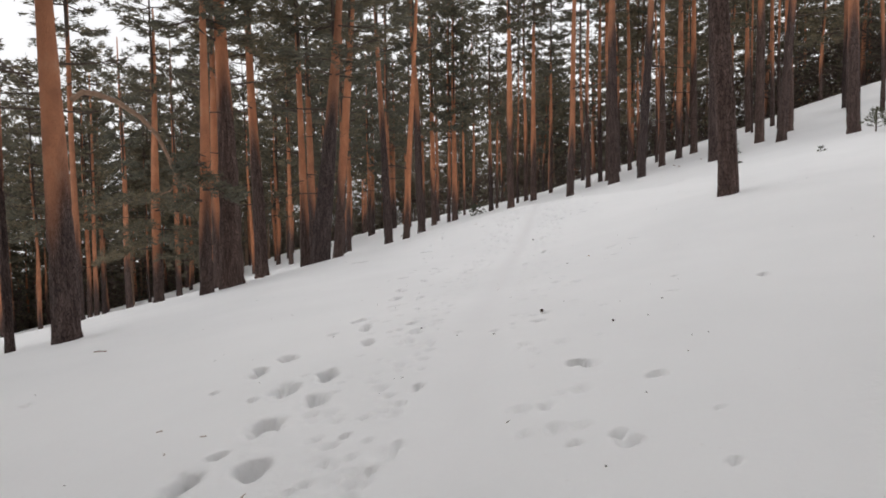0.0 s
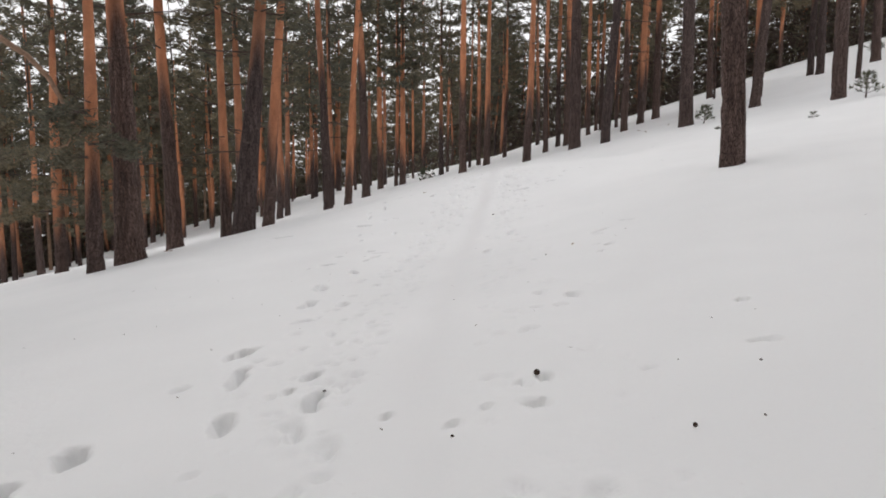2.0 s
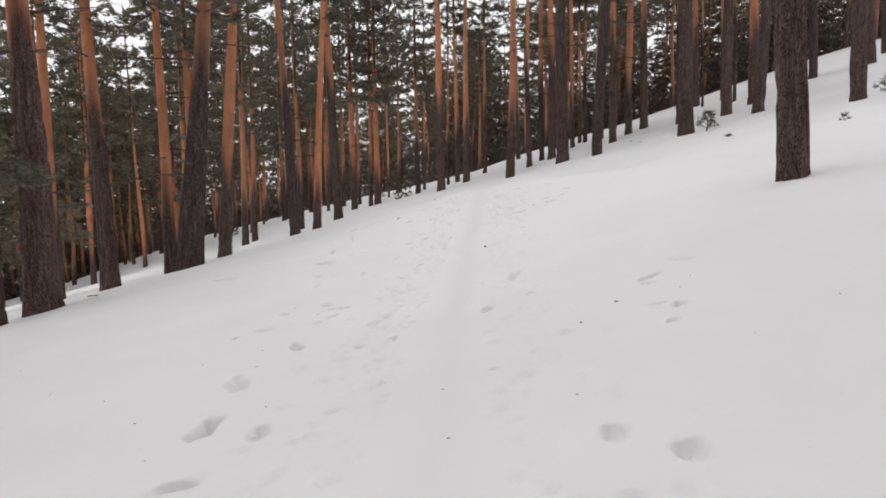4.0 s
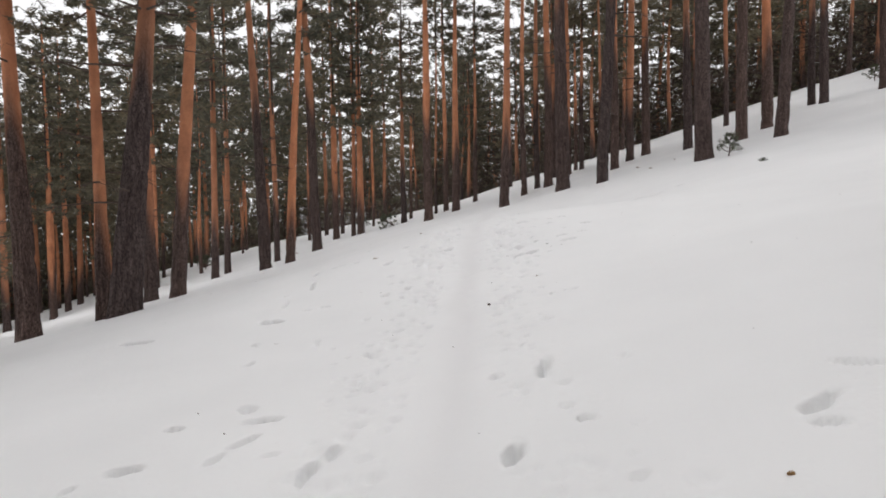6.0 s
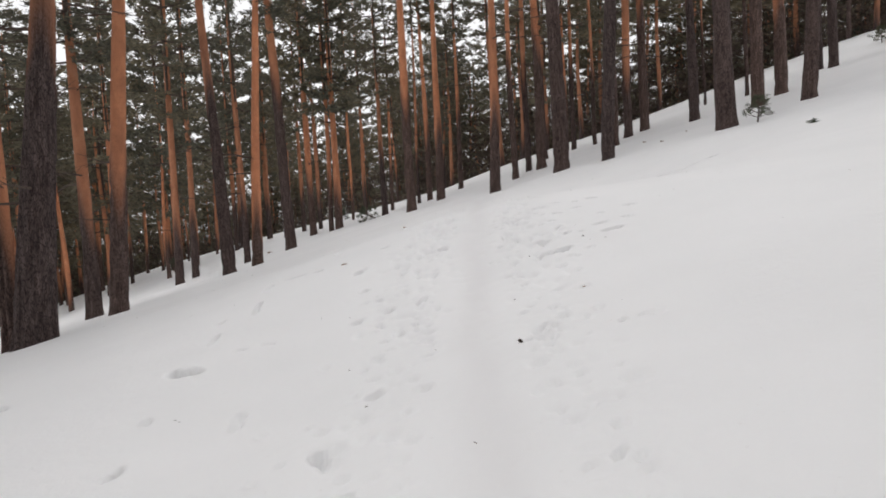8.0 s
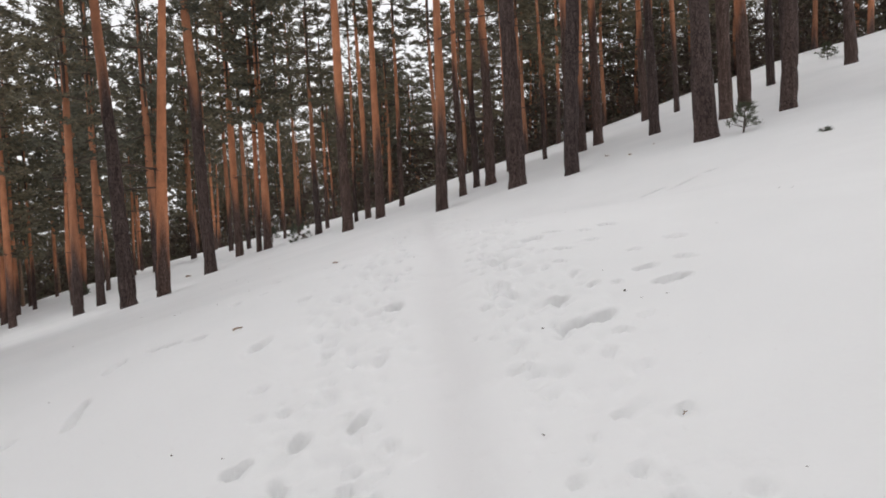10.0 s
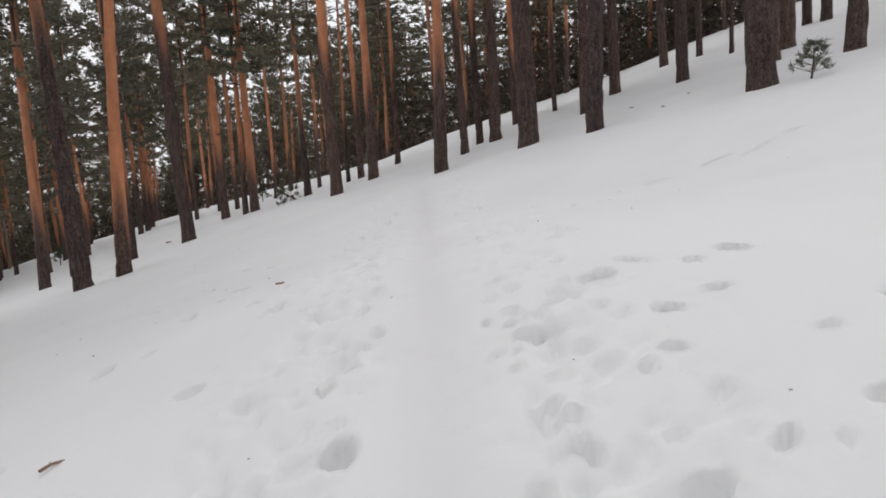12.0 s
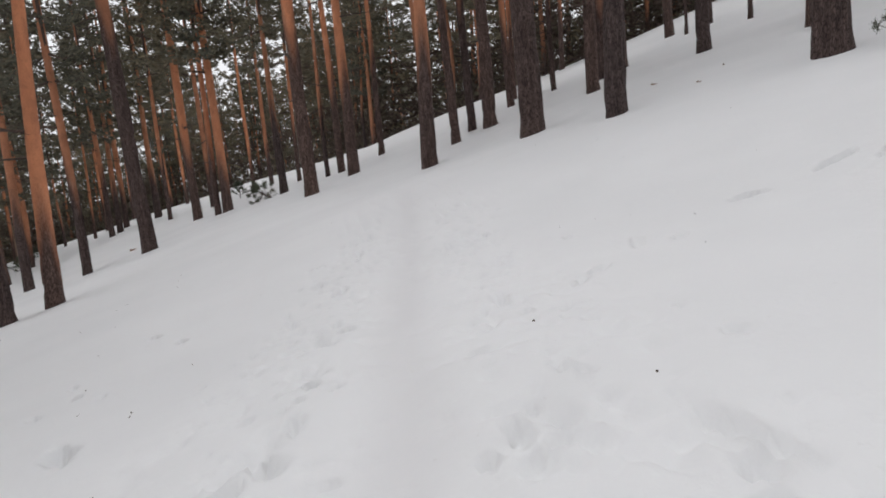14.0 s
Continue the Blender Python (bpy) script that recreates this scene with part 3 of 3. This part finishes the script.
# Trunks by stand: x, y, width.
NEAR = [
    (-8.16, 4.3, 0.52), (-9.49, 4.46, 0.16), (4.84, 6.56, 0.42), (-8.29, 10.56, 0.37), (-7.97, 11.61, 0.72),
    (-6.28, 15.39, 0.68), (-8.6, 15.8, 0.5), (-7.04, 16.06, 0.35), (12.59, 16.82, 0.44), (-8.8, 23.2, 0.48), (-11.2, 17.9, 0.42),
    (-6.8, 20.08, 0.49), (9.11, 20.57, 0.56), (12.22, 21.75, 0.43), (-16.17, 22.25, 0.52), (6.57, 22.73, 0.42),
    (17.1, 23.2, 0.2),
]
MID = [
    (12.55, 24.9, 0.45), (5.78, 25.04, 0.54), (-5.62, 26.32, 0.46), (-4.74, 26.67, 0.37), (14.89, 27.33, 0.46),
    (4.0, 28.14, 0.4), (12.02, 28.44, 0.38), (9.13, 29.41, 0.37), (5.38, 31.07, 0.28), (6.63, 31.59, 0.46),
    (23.28, 31.83, 0.52), (0.92, 31.95, 0.47), (10.84, 32.35, 0.42), (6.32, 32.72, 0.29), (16.64, 32.76, 0.18),
    (20.91, 32.88, 0.47), (11.96, 33.24, 0.44), (2.37, 34.06, 0.39), (21.09, 34.18, 0.38), (-10.34, 35.57, 0.41),
    (26.82, 35.64, 0.52), (10.36, 35.74, 0.2), (-7.13, 35.85, 0.34), (-4.98, 35.87, 0.57),
]
CENTRE = [
    (8.77, 36.2, 0.3), (16.72, 36.91, 0.14), (18.33, 37.78, 0.32), (10.0, 38.16, 0.28), (8.43, 38.28, 0.35),
    (2.11, 38.38, 0.31), (1.55, 39.03, 0.18), (3.89, 39.2, 0.26), (17.43, 39.44, 0.44), (9.99, 39.55, 0.22),
    (-0.35, 40.01, 0.35), (-3.24, 43.68, 0.5), (-3.74, 43.96, 0.33), (6.94, 45.46, 0.34), (-5.17, 46.58, 0.52),
    (0.08, 49.23, 0.28), (-5.49, 53.87, 0.36), (-8.31, 54.73, 0.3), (-3.07, 55.38, 0.25), (-7.52, 59.45, 0.4),
    (-2.28, 60.79, 0.33),
]
LOWER = [
    (-27.69, 38.94, 0.52), (-31.31, 40.42, 0.4), (-11.1, 40.6, 0.42), (-33.35, 42.63, 0.42), (-26.15, 43.65, 0.52),
    (-16.81, 44.31, 0.43), (-23.78, 44.64, 0.42), (-33.45, 44.72, 0.44), (-25.09, 47.26, 0.47), (-30.51, 48.58, 0.36),
    (-26.74, 52.28, 0.52), (-28.19, 57.03, 0.52), (-13.02, 58.55, 0.4), (-23.06, 59.16, 0.35), (-22.29, 60.1, 0.31),
    (-13.19, 61.06, 0.43), (-36.15, 65.04, 0.52), (-11.57, 65.47, 0.52), (-27.66, 66.56, 0.52), (-14.45, 67.18, 0.49),
    (-12.14, 68.33, 0.52), (-32.28, 74.62, 0.37), (-27.09, 76.62, 0.34), (-19.72, 79.55, 0.36), (-12.33, 81.31, 0.37),
    (-27.25, 84.03, 0.51), (-19.31, 84.94, 0.37), (-19.98, 90.26, 0.43), (-21.62, 98.82, 0.44),
]


# What sets single trunks apart: height at which the bark turns orange, lean.
BARK_TURN = {
    (-5, 27): (1.7, 0.045, 0.047), (-5, 26): (1.7, 0.045, 0.047), (5, 7): (6.5, -0.048, 0.04), (9, 21): (7.0, -0.028, 0.041),
    (6, 25): (7.5, -0.02, 0.043), (7, 23): (7.0, 0.042, 0.047), (4, 28): (3.0, 0.016, 0.045), (1, 32): (5.0, -0.018, 0.042),
    (-8, 4): (2.8, -0.037, 0.04), (-8, 12): (6.0, -0.027, 0.041), (-9, 16): (5.0, -0.048, 0.04), (-7, 20): (3.4, 0.063, 0.049),
    (-6, 15): (5.5, 0.078, 0.05), (-6, 26): (6.5, -0.059, 0.039), (12, 22): (6.0, 0.06, 0.05), (13, 25): (6.5, -0.008, 0.043),
    (13, 17): (4.0, -0.017, 0.042), (-5, 36): (8.0, -0.03, 0.041), (-3, 43): (3.0, 0.024, 0.046),
}
for stand in (NEAR, MID, CENTRE, LOWER):
    for x, y, width in stand:
        turn, lx, ly = BARK_TURN.get((round(x), round(y)), (None, -0.008, 0.043))
        pine(x, y, width, turn, (lx, ly))
ARCHED = pine(-16.2, 16.4, 0.32, 3.0, green=10.5)


def far_pine(x, y, k, green=None):
    wood, needles = FAR_CROWNS[k % len(FAR_CROWNS)]
    trunk, at = FAR_TRUNKS[k % len(FAR_TRUNKS)]
    rng = random.Random(k)
    tree = new("pine_tree")
    tree.location = (x, y, float(terrain(x, y)))
    tree.rotation_euler = (rng.uniform(-0.02, 0.02), rng.uniform(-0.02, 0.02), rng.uniform(0, 6.28))
    child("trunk", trunk, tree)
    green = rng.uniform(3.5, 7.5) if green is None else green
    green += rng.uniform(0.1, 0.6) * min(max(-4 - tree.location.z, 0), 8)
    cx, cy = at(green)
    m = Matrix.Translation((cx, cy, green)) @ Matrix.Rotation(rng.uniform(0, 6.28), 4, "Z") @ Matrix.Diagonal((1.25, 1.25, 1.55 if x < -2 and y > 20 else 1.2, 1))
    child("crown_wood", wood, tree, m)
    child("crown", needles, tree, m)
    # also serves the unseen pines that only shade the start
    return tagged(tree, "distant pine, or unseen shade pine, with orange trunk and dark crown on snow", "pine tree", "distant pines")


FAR_TRUNKS = [trunk_mesh(900 + k, w, 13.5, o, (0, 0), (0.1, 0.1), 2) for k, (w, o) in enumerate([(0.17, 1.4), (0.13, 2.4), (0.2, 1.8), (0.15, 3.6), (0.18, 0.9)])]


def plant_far():
    rng = random.Random(5)
    made, tries = [], 0
    while len(made) < 165 and tries < 30000:
        tries += 1
        a = rng.uniform(-58, 44) if rng.random() < 0.6 else rng.uniform(-58, -14)
        x, y = math.sin(radians(a)), math.cos(radians(a))
        r = float(edge_far(x, 4 + y)) - 4 + 30 * rng.uniform(0, 1)
        if a < -14 and rng.random() < 0.7:
            r = rng.uniform(44, 88)
        x, y = r * x, 4 + r * y
        if any((x - p) ** 2 + (y - q) ** 2 < 10 for p, q in PLANTED) or any((x - p) ** 2 + (y - q) ** 2 < 10 for p, q in made):
            continue
        made.append((x, y))
        far_pine(x, y, len(made))


plant_far()


def plant_shade_pines():
    """Unseen pines added behind the walker and to both sides, to shade the near snow."""
    rng = random.Random(9)
    made, tries = [], 0
    while len(made) < 90 and tries < 20000:
        tries += 1
        x, y = rng.uniform(-42, 45), rng.uniform(-45, 22)
        # the later ones crowd round the start, to block more sky there
        if len(made) > 40:
            x, y = rng.uniform(-14, 16), rng.uniform(-26, 2)
        if abs(x) < 2.6 or -(y + 7.2) * 0.95 - 3 < x < (y + 7.2) * 0.70 + 3 and y > -9:
            continue
        if any((x - p) ** 2 + (y - q) ** 2 < 16 for p, q in PLANTED) or any((x - p) ** 2 + (y - q) ** 2 < 8 for p, q in made):
            continue
        made.append((x, y))
        far_pine(x, y, 400 + len(made), rng.uniform(6, 9))


plant_shade_pines()


def build_far_woods():
    """The wood behind the nearer pines, too thick to count: pines and saplings down to the snow."""
    rng = np.random.RandomState(12)
    wood, green = [], []
    coarse = [crown_parts(500 + k, 8 + 0.5 * k, 1.7 + 0.12 * k, 5, 0.34, 0.12, 0.85) for k in range(7)]
    for k in range(205):
        a = math.radians(rng.uniform(-9, 6) if k % 4 == 0 else rng.uniform(-60, 48) if k % 3 else rng.uniform(-60, -14))
        r = float(edge_far(math.sin(a), 4 + math.cos(a))) + 6 + 55 * rng.uniform()
        if a < -0.3:
            r -= rng.uniform(0, 30)
        if a < -0.22 and k % 5 == 1:
            continue
        x, y = r * math.sin(a), 4 + r * math.cos(a)
        if any((x - p) ** 2 + (y - q) ** 2 < 6 for p, q in PLANTED):
            continue
        at = np.array([x, y, float(terrain(x, y))])
        up = rng.uniform(1.8, 7.5) + rng.uniform(0.1, 0.7) * min(max(-4 - at[2], 0), 9)
        (wc, wf), (nc, nf) = coarse[k % 7]
        s, t = rng.uniform(0, 6.28), rng.uniform(0.9, 1.25)
        spin = np.array([[t * math.cos(s), -t * math.sin(s), 0], [t * math.sin(s), t * math.cos(s), 0], [0, 0, 1.5 if k % 4 == 0 else 1]])
        wc, nc = wc @ spin, nc @ spin
        wood.append(tube([at - (0, 0, 0.4), at + (0.05, 0, up * 0.6), at + (0, 0, up)], (0.17, 0.13, 0.09), 6))
        green.append((nc + at + (0, 0, up), nf))
        wood.append((wc + at + (0, 0, up), wf))
    n = 11000
    a = np.radians(rng.uniform(-62, 60, n))
    r = edge_far(np.sin(a), 4 + np.cos(a)) + 3 + 40 * rng.uniform(0, 1, n) ** 1.3
    x, y = r * np.sin(a), 4 + r * np.cos(a)
    z = terrain(x, y) + 6.5 * rng.uniform(0, 1, n) ** 1.5
    out = rng.normal(size=(n, 3))
    out /= np.linalg.norm(out, axis=1, keepdims=True)
    green.append(tufts(rng, np.stack([x, y, z], 1), out, 6, 0.8, 0.17, 0.4))
    n = 9000
    a = np.radians(rng.uniform(-64, -10, n))
    r = edge_far(np.sin(a), 4 + np.cos(a)) + 4 + 30 * rng.uniform(0, 1, n)
    x, y = r * np.sin(a), 4 + r * np.cos(a)
    z = terrain(x, y) + 9.5 * rng.uniform(0, 1, n) ** 1.2
    out = rng.normal(size=(n, 3))
    out /= np.linalg.norm(out, axis=1, keepdims=True)
    green.append(tufts(rng, np.stack([x, y, z], 1), out, 7, 0.9, 0.22, 0.35))
    c, f = gather(green)
    tagged(new("far_woods", mesh_of("far_woods", c, f, NEEDLES, False)), "dense dark thicket of distant pines above the snow", "woods", kind="stuff")
    c, f = gather(wood)
    tagged(new("far_trunks", mesh_of("far_trunks", c, f, DEAD)), "crowded thin trunks of distant pines", "woods", kind="stuff")
    n = 15000
    a = np.radians(rng.uniform(-62, 60, n))
    r = edge_far(np.sin(a), 4 + np.cos(a)) + 1 + 34 * rng.uniform(0, 1, n) ** 1.4
    x, y = r * np.sin(a), 4 + r * np.cos(a)
    z = terrain(x, y) + 5.5 * rng.uniform(0, 1, n) ** 1.4
    out = rng.normal(size=(n, 3)) * (1, 1, 0.5)
    c, f = tufts(rng, np.stack([x, y, z], 1), out, 5, 1.0, 0.08, 0.8)
    tagged(new("dead_thicket", mesh_of("dead_thicket", c, f, TWIG, False)), "brown dead twigs and brush under distant pines", "brush", kind="stuff")


build_far_woods()


# ---- low boughs and the arched dead limb ----
def bough(parent, at, way, length, seed):
    """A live low limb with hanging needle sprays."""
    rng = np.random.RandomState(seed)
    d = np.array([*way, 0.0]) / math.hypot(*way)
    pts = [np.array(at) + d * length * s + (0, 0, -0.25 * length * s * s + 0.1 * s) for s in (0, 0.3, 0.6, 0.85, 1)]
    c, f = tube(pts, (0.035, 0.028, 0.02, 0.012, 0.005), 5)
    limb = child("low_bough", mesh_of("low_bough", c, f, TWIG), parent, None, "low living bough")
    n = int(34 * length)
    s = rng.uniform(0.25, 1.05, n)
    mid = np.array(at) + d * (length * s)[:, None] + np.stack([0 * s, 0 * s, -0.25 * length * s * s + 0.1 * s], 1)
    fan = np.array([-d[1], d[0], 0]) * (rng.normal(size=n) * 0.28 * length)[:, None]
    c, f = tufts(rng, mid + fan + rng.normal(size=(n, 3)) * (0.05, 0.05, 0.12), np.repeat(d[None], n, 0), 16, 0.20, 0.03)
    child("foliage", mesh_of("bough_needles", c, f, NEEDLES, False), limb)


def find_tree(x, y):
    trees = [o for o in scene.objects if o.name.startswith("pine_tree") and o.parent is None]
    return min(trees, key=lambda o: (o.location.x - x) ** 2 + (o.location.y - y) ** 2)


LOW = find_tree(-8.3, 10.5)
for k, (h, way, ln) in enumerate([(3.0, (0.9, 0.3), 1.1), (3.3, (0.3, -0.9), 1.0), (2.7, (-0.9, 0.4), 1.2), (3.7, (-0.5, -0.8), 0.9)]):
    bough(LOW, (0, 0, h), way, ln, 40 + k)
SECOND = find_tree(-16.2, 22.2)
for k, (h, way, ln) in enumerate([(3.2, (0.8, -0.3), 3.0), (2.6, (-0.8, -0.4), 2.6), (3.8, (-0.2, -0.9), 2.2), (4.4, (0.9, 0.2), 3.1), (2.9, (-0.9, 0.3), 2.4), (2.3, (0.9, -0.1), 2.6), (5.0, (-0.9, -0.1), 2.8), (5.2, (0.7, -0.6), 2.6), (3.5, (0.95, 0.3), 3.2)]):
    bough(SECOND, (0, 0, h), way, ln, 60 + k)

arch = [(0.1, 8.5), (0.5, 8.85), (1.0, 8.8), (1.7, 8.55), (2.5, 8.0), (3.1, 7.3), (3.5, 6.4), (3.75, 5.5), (3.5, 5.05), (3.1, 4.9)]
limb_co, limb_f = gather([
    tube([(0.81 * r, 0.58 * r, h) for r, h in arch], [0.11, 0.11, 0.10, 0.10, 0.09, 0.085, 0.075, 0.06, 0.04, 0.02], 8),
    tube([(0.81 * r, 0.58 * r, h) for r, h in ((3.5, 6.4), (3.7, 5.9), (4.1, 5.4), (4.3, 4.7))], [0.05, 0.04, 0.03, 0.01], 6),
    tube([(0.81 * r, 0.58 * r, h) for r, h in ((3.7, 5.5), (4.2, 5.2), (4.6, 4.9))], [0.04, 0.025, 0.008], 6)])
child("arched_limb", mesh_of("arched_limb", limb_co, limb_f, DEAD), ARCHED, None, "bare pale limb arching down")


# ---- young pines and fallen boughs ----
def young_pine(x, y, tall, seed, bare=0.0, fallen=False):
    rng = np.random.RandomState(seed)
    tree = new("fallen_bough" if fallen else "young_pine")
    tree.location = (x, y, height(x, y) - 0.03)
    tree.rotation_euler = (0.0, radians(74) if fallen else 0.05, rng.uniform(0, 6))
    c, f = tube([(0, 0, -0.05), (0.02 * tall, 0.01, tall * 0.5), (0, 0, tall)], (0.03 * tall + 0.004, 0.02 * tall + 0.003, 0.003), 7)
    child("stem", mesh_of("stem", c, f, TWIG), tree)
    twigs, centres, outs = [], [], []
    for z in np.linspace(0.22, 0.95, 5 if tall > 0.4 else 2) * tall:
        for a in rng.uniform(0, 6.3) + np.arange(5 if tall > 0.4 else 3) * 1.26:
            ln = tall * 0.55 * (1.15 - z / tall) * rng.uniform(0.6, 1.2) + 0.06
            d = np.array([math.cos(a), math.sin(a), 0.35])
            p = np.array([0, 0, z])
            twigs.append(tube([p, p + d * ln * 0.6, p + d * ln + (0, 0, 0.04)], (0.007, 0.005, 0.002), 4))
            n = int(5 * (1 - bare)) + 2
            s = rng.uniform(0.55, 1.05, n)
            centres.append(p + d * (ln * s)[:, None] + rng.normal(size=(n, 3)) * 0.02)
            outs.append(np.repeat((d / np.linalg.norm(d))[None], n, 0))
    centres.append(np.array([[0, 0, tall]] * 3))
    outs.append(np.array([[0, 0, 1.0]] * 3))
    c, f = gather(twigs)
    child("twig_whorl", mesh_of("twig_whorl", c, f, TWIG), tree)
    c, f = tufts(rng, np.concatenate(centres), np.concatenate(outs), 14, 0.055 + 0.05 * tall, 0.008 + 0.006 * tall, 0.9)
    child("foliage", mesh_of("young_needles", c, f, YOUNG, False), tree)
    words = "fallen pine bough lying on the snow" if fallen else "small green pine sapling poking out of the snow"
    return tagged(tree, words, "branch" if fallen else "sapling")


for k, (x, y, tall) in enumerate([(9.4, 19.6, 0.64), (12.46, 15.23, 0.75), (26.4, 36.8, 0.9), (36.1, 51.4, 1.2), (-3.87, 54.2, 1.0), (-15.6, 50.7, 1.0), (-21.5, 67.0, 1.0), (9.67, 12.97, 0.13), (8.48, 16.1, 0.06)]):
    young_pine(x, y, tall, 200 + k, 0.65 if k < 2 else 0.9 if tall < 0.4 else 0.0)
young_pine(-0.9, 40.4, 1.5, 220, 0.2, True)


# ---- cones, sticks and litter ----
def cone_mesh(seed, length):
    """An open pine cone: scales in a spiral round a core."""
    rng = np.random.RandomState(seed)
    pieces = [tube([(0, 0, 0), (0, 0, length)], (length * 0.12, length * 0.06), 6)]
    for k in range(46):
        s = k / 46
        a = k * 2.4
        r = length * 0.36 * math.sin(math.pi * (0.12 + 0.82 * s)) ** 0.7
        d, e = np.array([math.cos(a), math.sin(a), 0]), np.array([-math.sin(a), math.cos(a), 0])
        p = np.array([0, 0, length * s])
        w = length * 0.11
        co = np.array([p - e * w * 0.4, p + e * w * 0.4, p + d * r + e * w + (0, 0, r * 0.5), p + d * r - e * w + (0, 0, r * 0.5), p + d * r * 1.08 + (0, 0, r * 0.38)])
        pieces.append((co, np.array([(0, 1, 2, 3), (3, 2, 4, 4)])[:1]))
        pieces.append((co[[3, 2, 4, 4]] + (0, 0, -0.001), np.array([(0, 1, 2, 3)])))
    c, f = gather(pieces)
    return mesh_of("pine_cone", c, f, CONE, False)


CONES = [cone_mesh(k, s) for k, s in enumerate((0.06, 0.045, 0.05))]


def pine_cone(x, y, k, size=1.0, mat=None):
    ob = new("pine_cone", CONES[k % 3] if mat is None else mat)
    ob.matrix_basis = Matrix.Translation((x, y, height(x, y) + 0.012 * size)) @ Euler((1.4, 0.3 * k, 1.9 * k)).to_matrix().to_4x4() @ Matrix.Diagonal((size, size, size, 1))
    return tagged(ob, "dark open pine cone lying on the snow" if mat is None else "chewed straw-coloured pine cone on the snow", "pine cone", "cones on the snow")


for k, (x, y, s) in enumerate([(0.48, -1.19, 1.7), (2.03, 10.3, 1.0), (0.93, 8.08, 1.7), (1.0, -2.02, 1.0), (1.51, -1.47, 0.8), (1.27, -2.04, 0.6), (-0.69, -0.88, 0.8), (1.27, -3.1, 0.6), (0.88, -3.7, 0.6), (1.18, 3.01, 0.8), (0.9, 7.6, 1.0), (1.42, 10.12, 0.8), (0.04, -1.79, 0.7), (1.51, -2.76, 0.5), (1.39, -2.77, 0.5), (2.08, 14.38, 0.7), (2.14, 13.39, 0.5), (-0.66, 9.96, 0.5), (0.53, -4.49, 0.5)]):
    pine_cone(x, y, k, 0.42 * s)
STRAW_CONE = cone_mesh(8, 0.05)
STRAW_CONE.materials[0] = STRAW
pine_cone(1.54, 3.39, 4, 0.62, STRAW_CONE)


def stick(x, y, length, turn, seed, thick=0.008):
    rng = np.random.RandomState(seed)
    pts = [(length * (s - 0.5), 0.05 * length * math.sin(6 * s + seed), 0.012 + 0.02 * length * math.sin(4 * s)) for s in np.linspace(0, 1, 6)]
    pieces = [tube(pts, thick * np.array([1, 1.1, 0.9, 0.9, 0.7, 0.4]), 6)]
    for s in rng.uniform(0.2, 0.9, 2):
        p = np.array([length * (s - 0.5), 0, 0.015])
        q = p + np.array([0.15, rng.choice([-0.14, 0.14]), 0.06]) * length
        pieces.append(tube([p, (p + q) / 2, q], (thick * 0.5, thick * 0.4, thick * 0.2), 5))
    c, f = gather(pieces)
    ob = new("twig", mesh_of("twig", c, f, DEAD))
    ob.matrix_basis = Matrix.Translation((x, y, height(x, y))) @ Matrix.Rotation(turn, 4, "Z")
    return tagged(ob, "short broken brown twig lying on the snow", "twig", "twigs on the snow")


for k, (x, y, ln, a, th) in enumerate([(-0.55, 11.8, 0.12, 0.9, 0.007), (-5.55, 1.35, 0.22, 0.2, 0.008), (0.26, 13.97, 0.07, 0.4, 0.008), (-7.05, 41.5, 0.4, 0.5, 0.04), (8.7, 25.2, 0.16, 0.2, 0.016), (8.27, 22.8, 0.14, 0.5, 0.014), (-7.3, 12.4, 0.3, 0.1, 0.015), (9.6, 24.0, 0.14, 0.9, 0.014), (-2.28, -3.07, 0.05, 1, 0.003), (-1.99, -3.55, 0.04, 2, 0.003), (-1.84, -3.33, 0.04, 0.4, 0.003), (-1.19, -4.28, 0.05, 1.4, 0.003), (1.62, 8.9, 0.05, 0.7, 0.003)]):
    stick(x, y, ln, a, 300 + k, th)


def build_litter():
    """Needles and bark crumbs that nobody could count."""
    rng = np.random.RandomState(77)
    n = 170
    x, y = rng.uniform(-5, 7, n), rng.uniform(-5, 24, n)
    z = snow_height(x, y) + 0.004
    a, ln, w = rng.uniform(0, 6.28, n), rng.uniform(0.004, 0.013, n), rng.uniform(0.002, 0.005, n)
    d = np.stack([np.cos(a), np.sin(a), rng.uniform(-0.2, 0.4, n)], 1) * ln[:, None]
    e = np.stack([-np.sin(a), np.cos(a), 0 * a], 1) * w[:, None]
    p = np.stack([x, y, z], 1)
    up = np.stack([0 * w, 0 * w, w], 1)
    co = np.stack([p - d - e, p + d - e, p + d + e, p - d + e, p + up], 1).reshape(-1, 3)
    i = np.arange(n)[:, None] * 5
    faces = np.concatenate([i + np.array([[0, 1, 4]]), i + np.array([[1, 2, 4]]), i + np.array([[2, 3, 4]]), i + np.array([[3, 0, 4]])])
    ob = new("litter", mesh_of("litter", co, faces, TWIG, False))
    tagged(ob, "scattered needles and bark crumbs on the snow", "litter", kind="stuff")


build_litter()
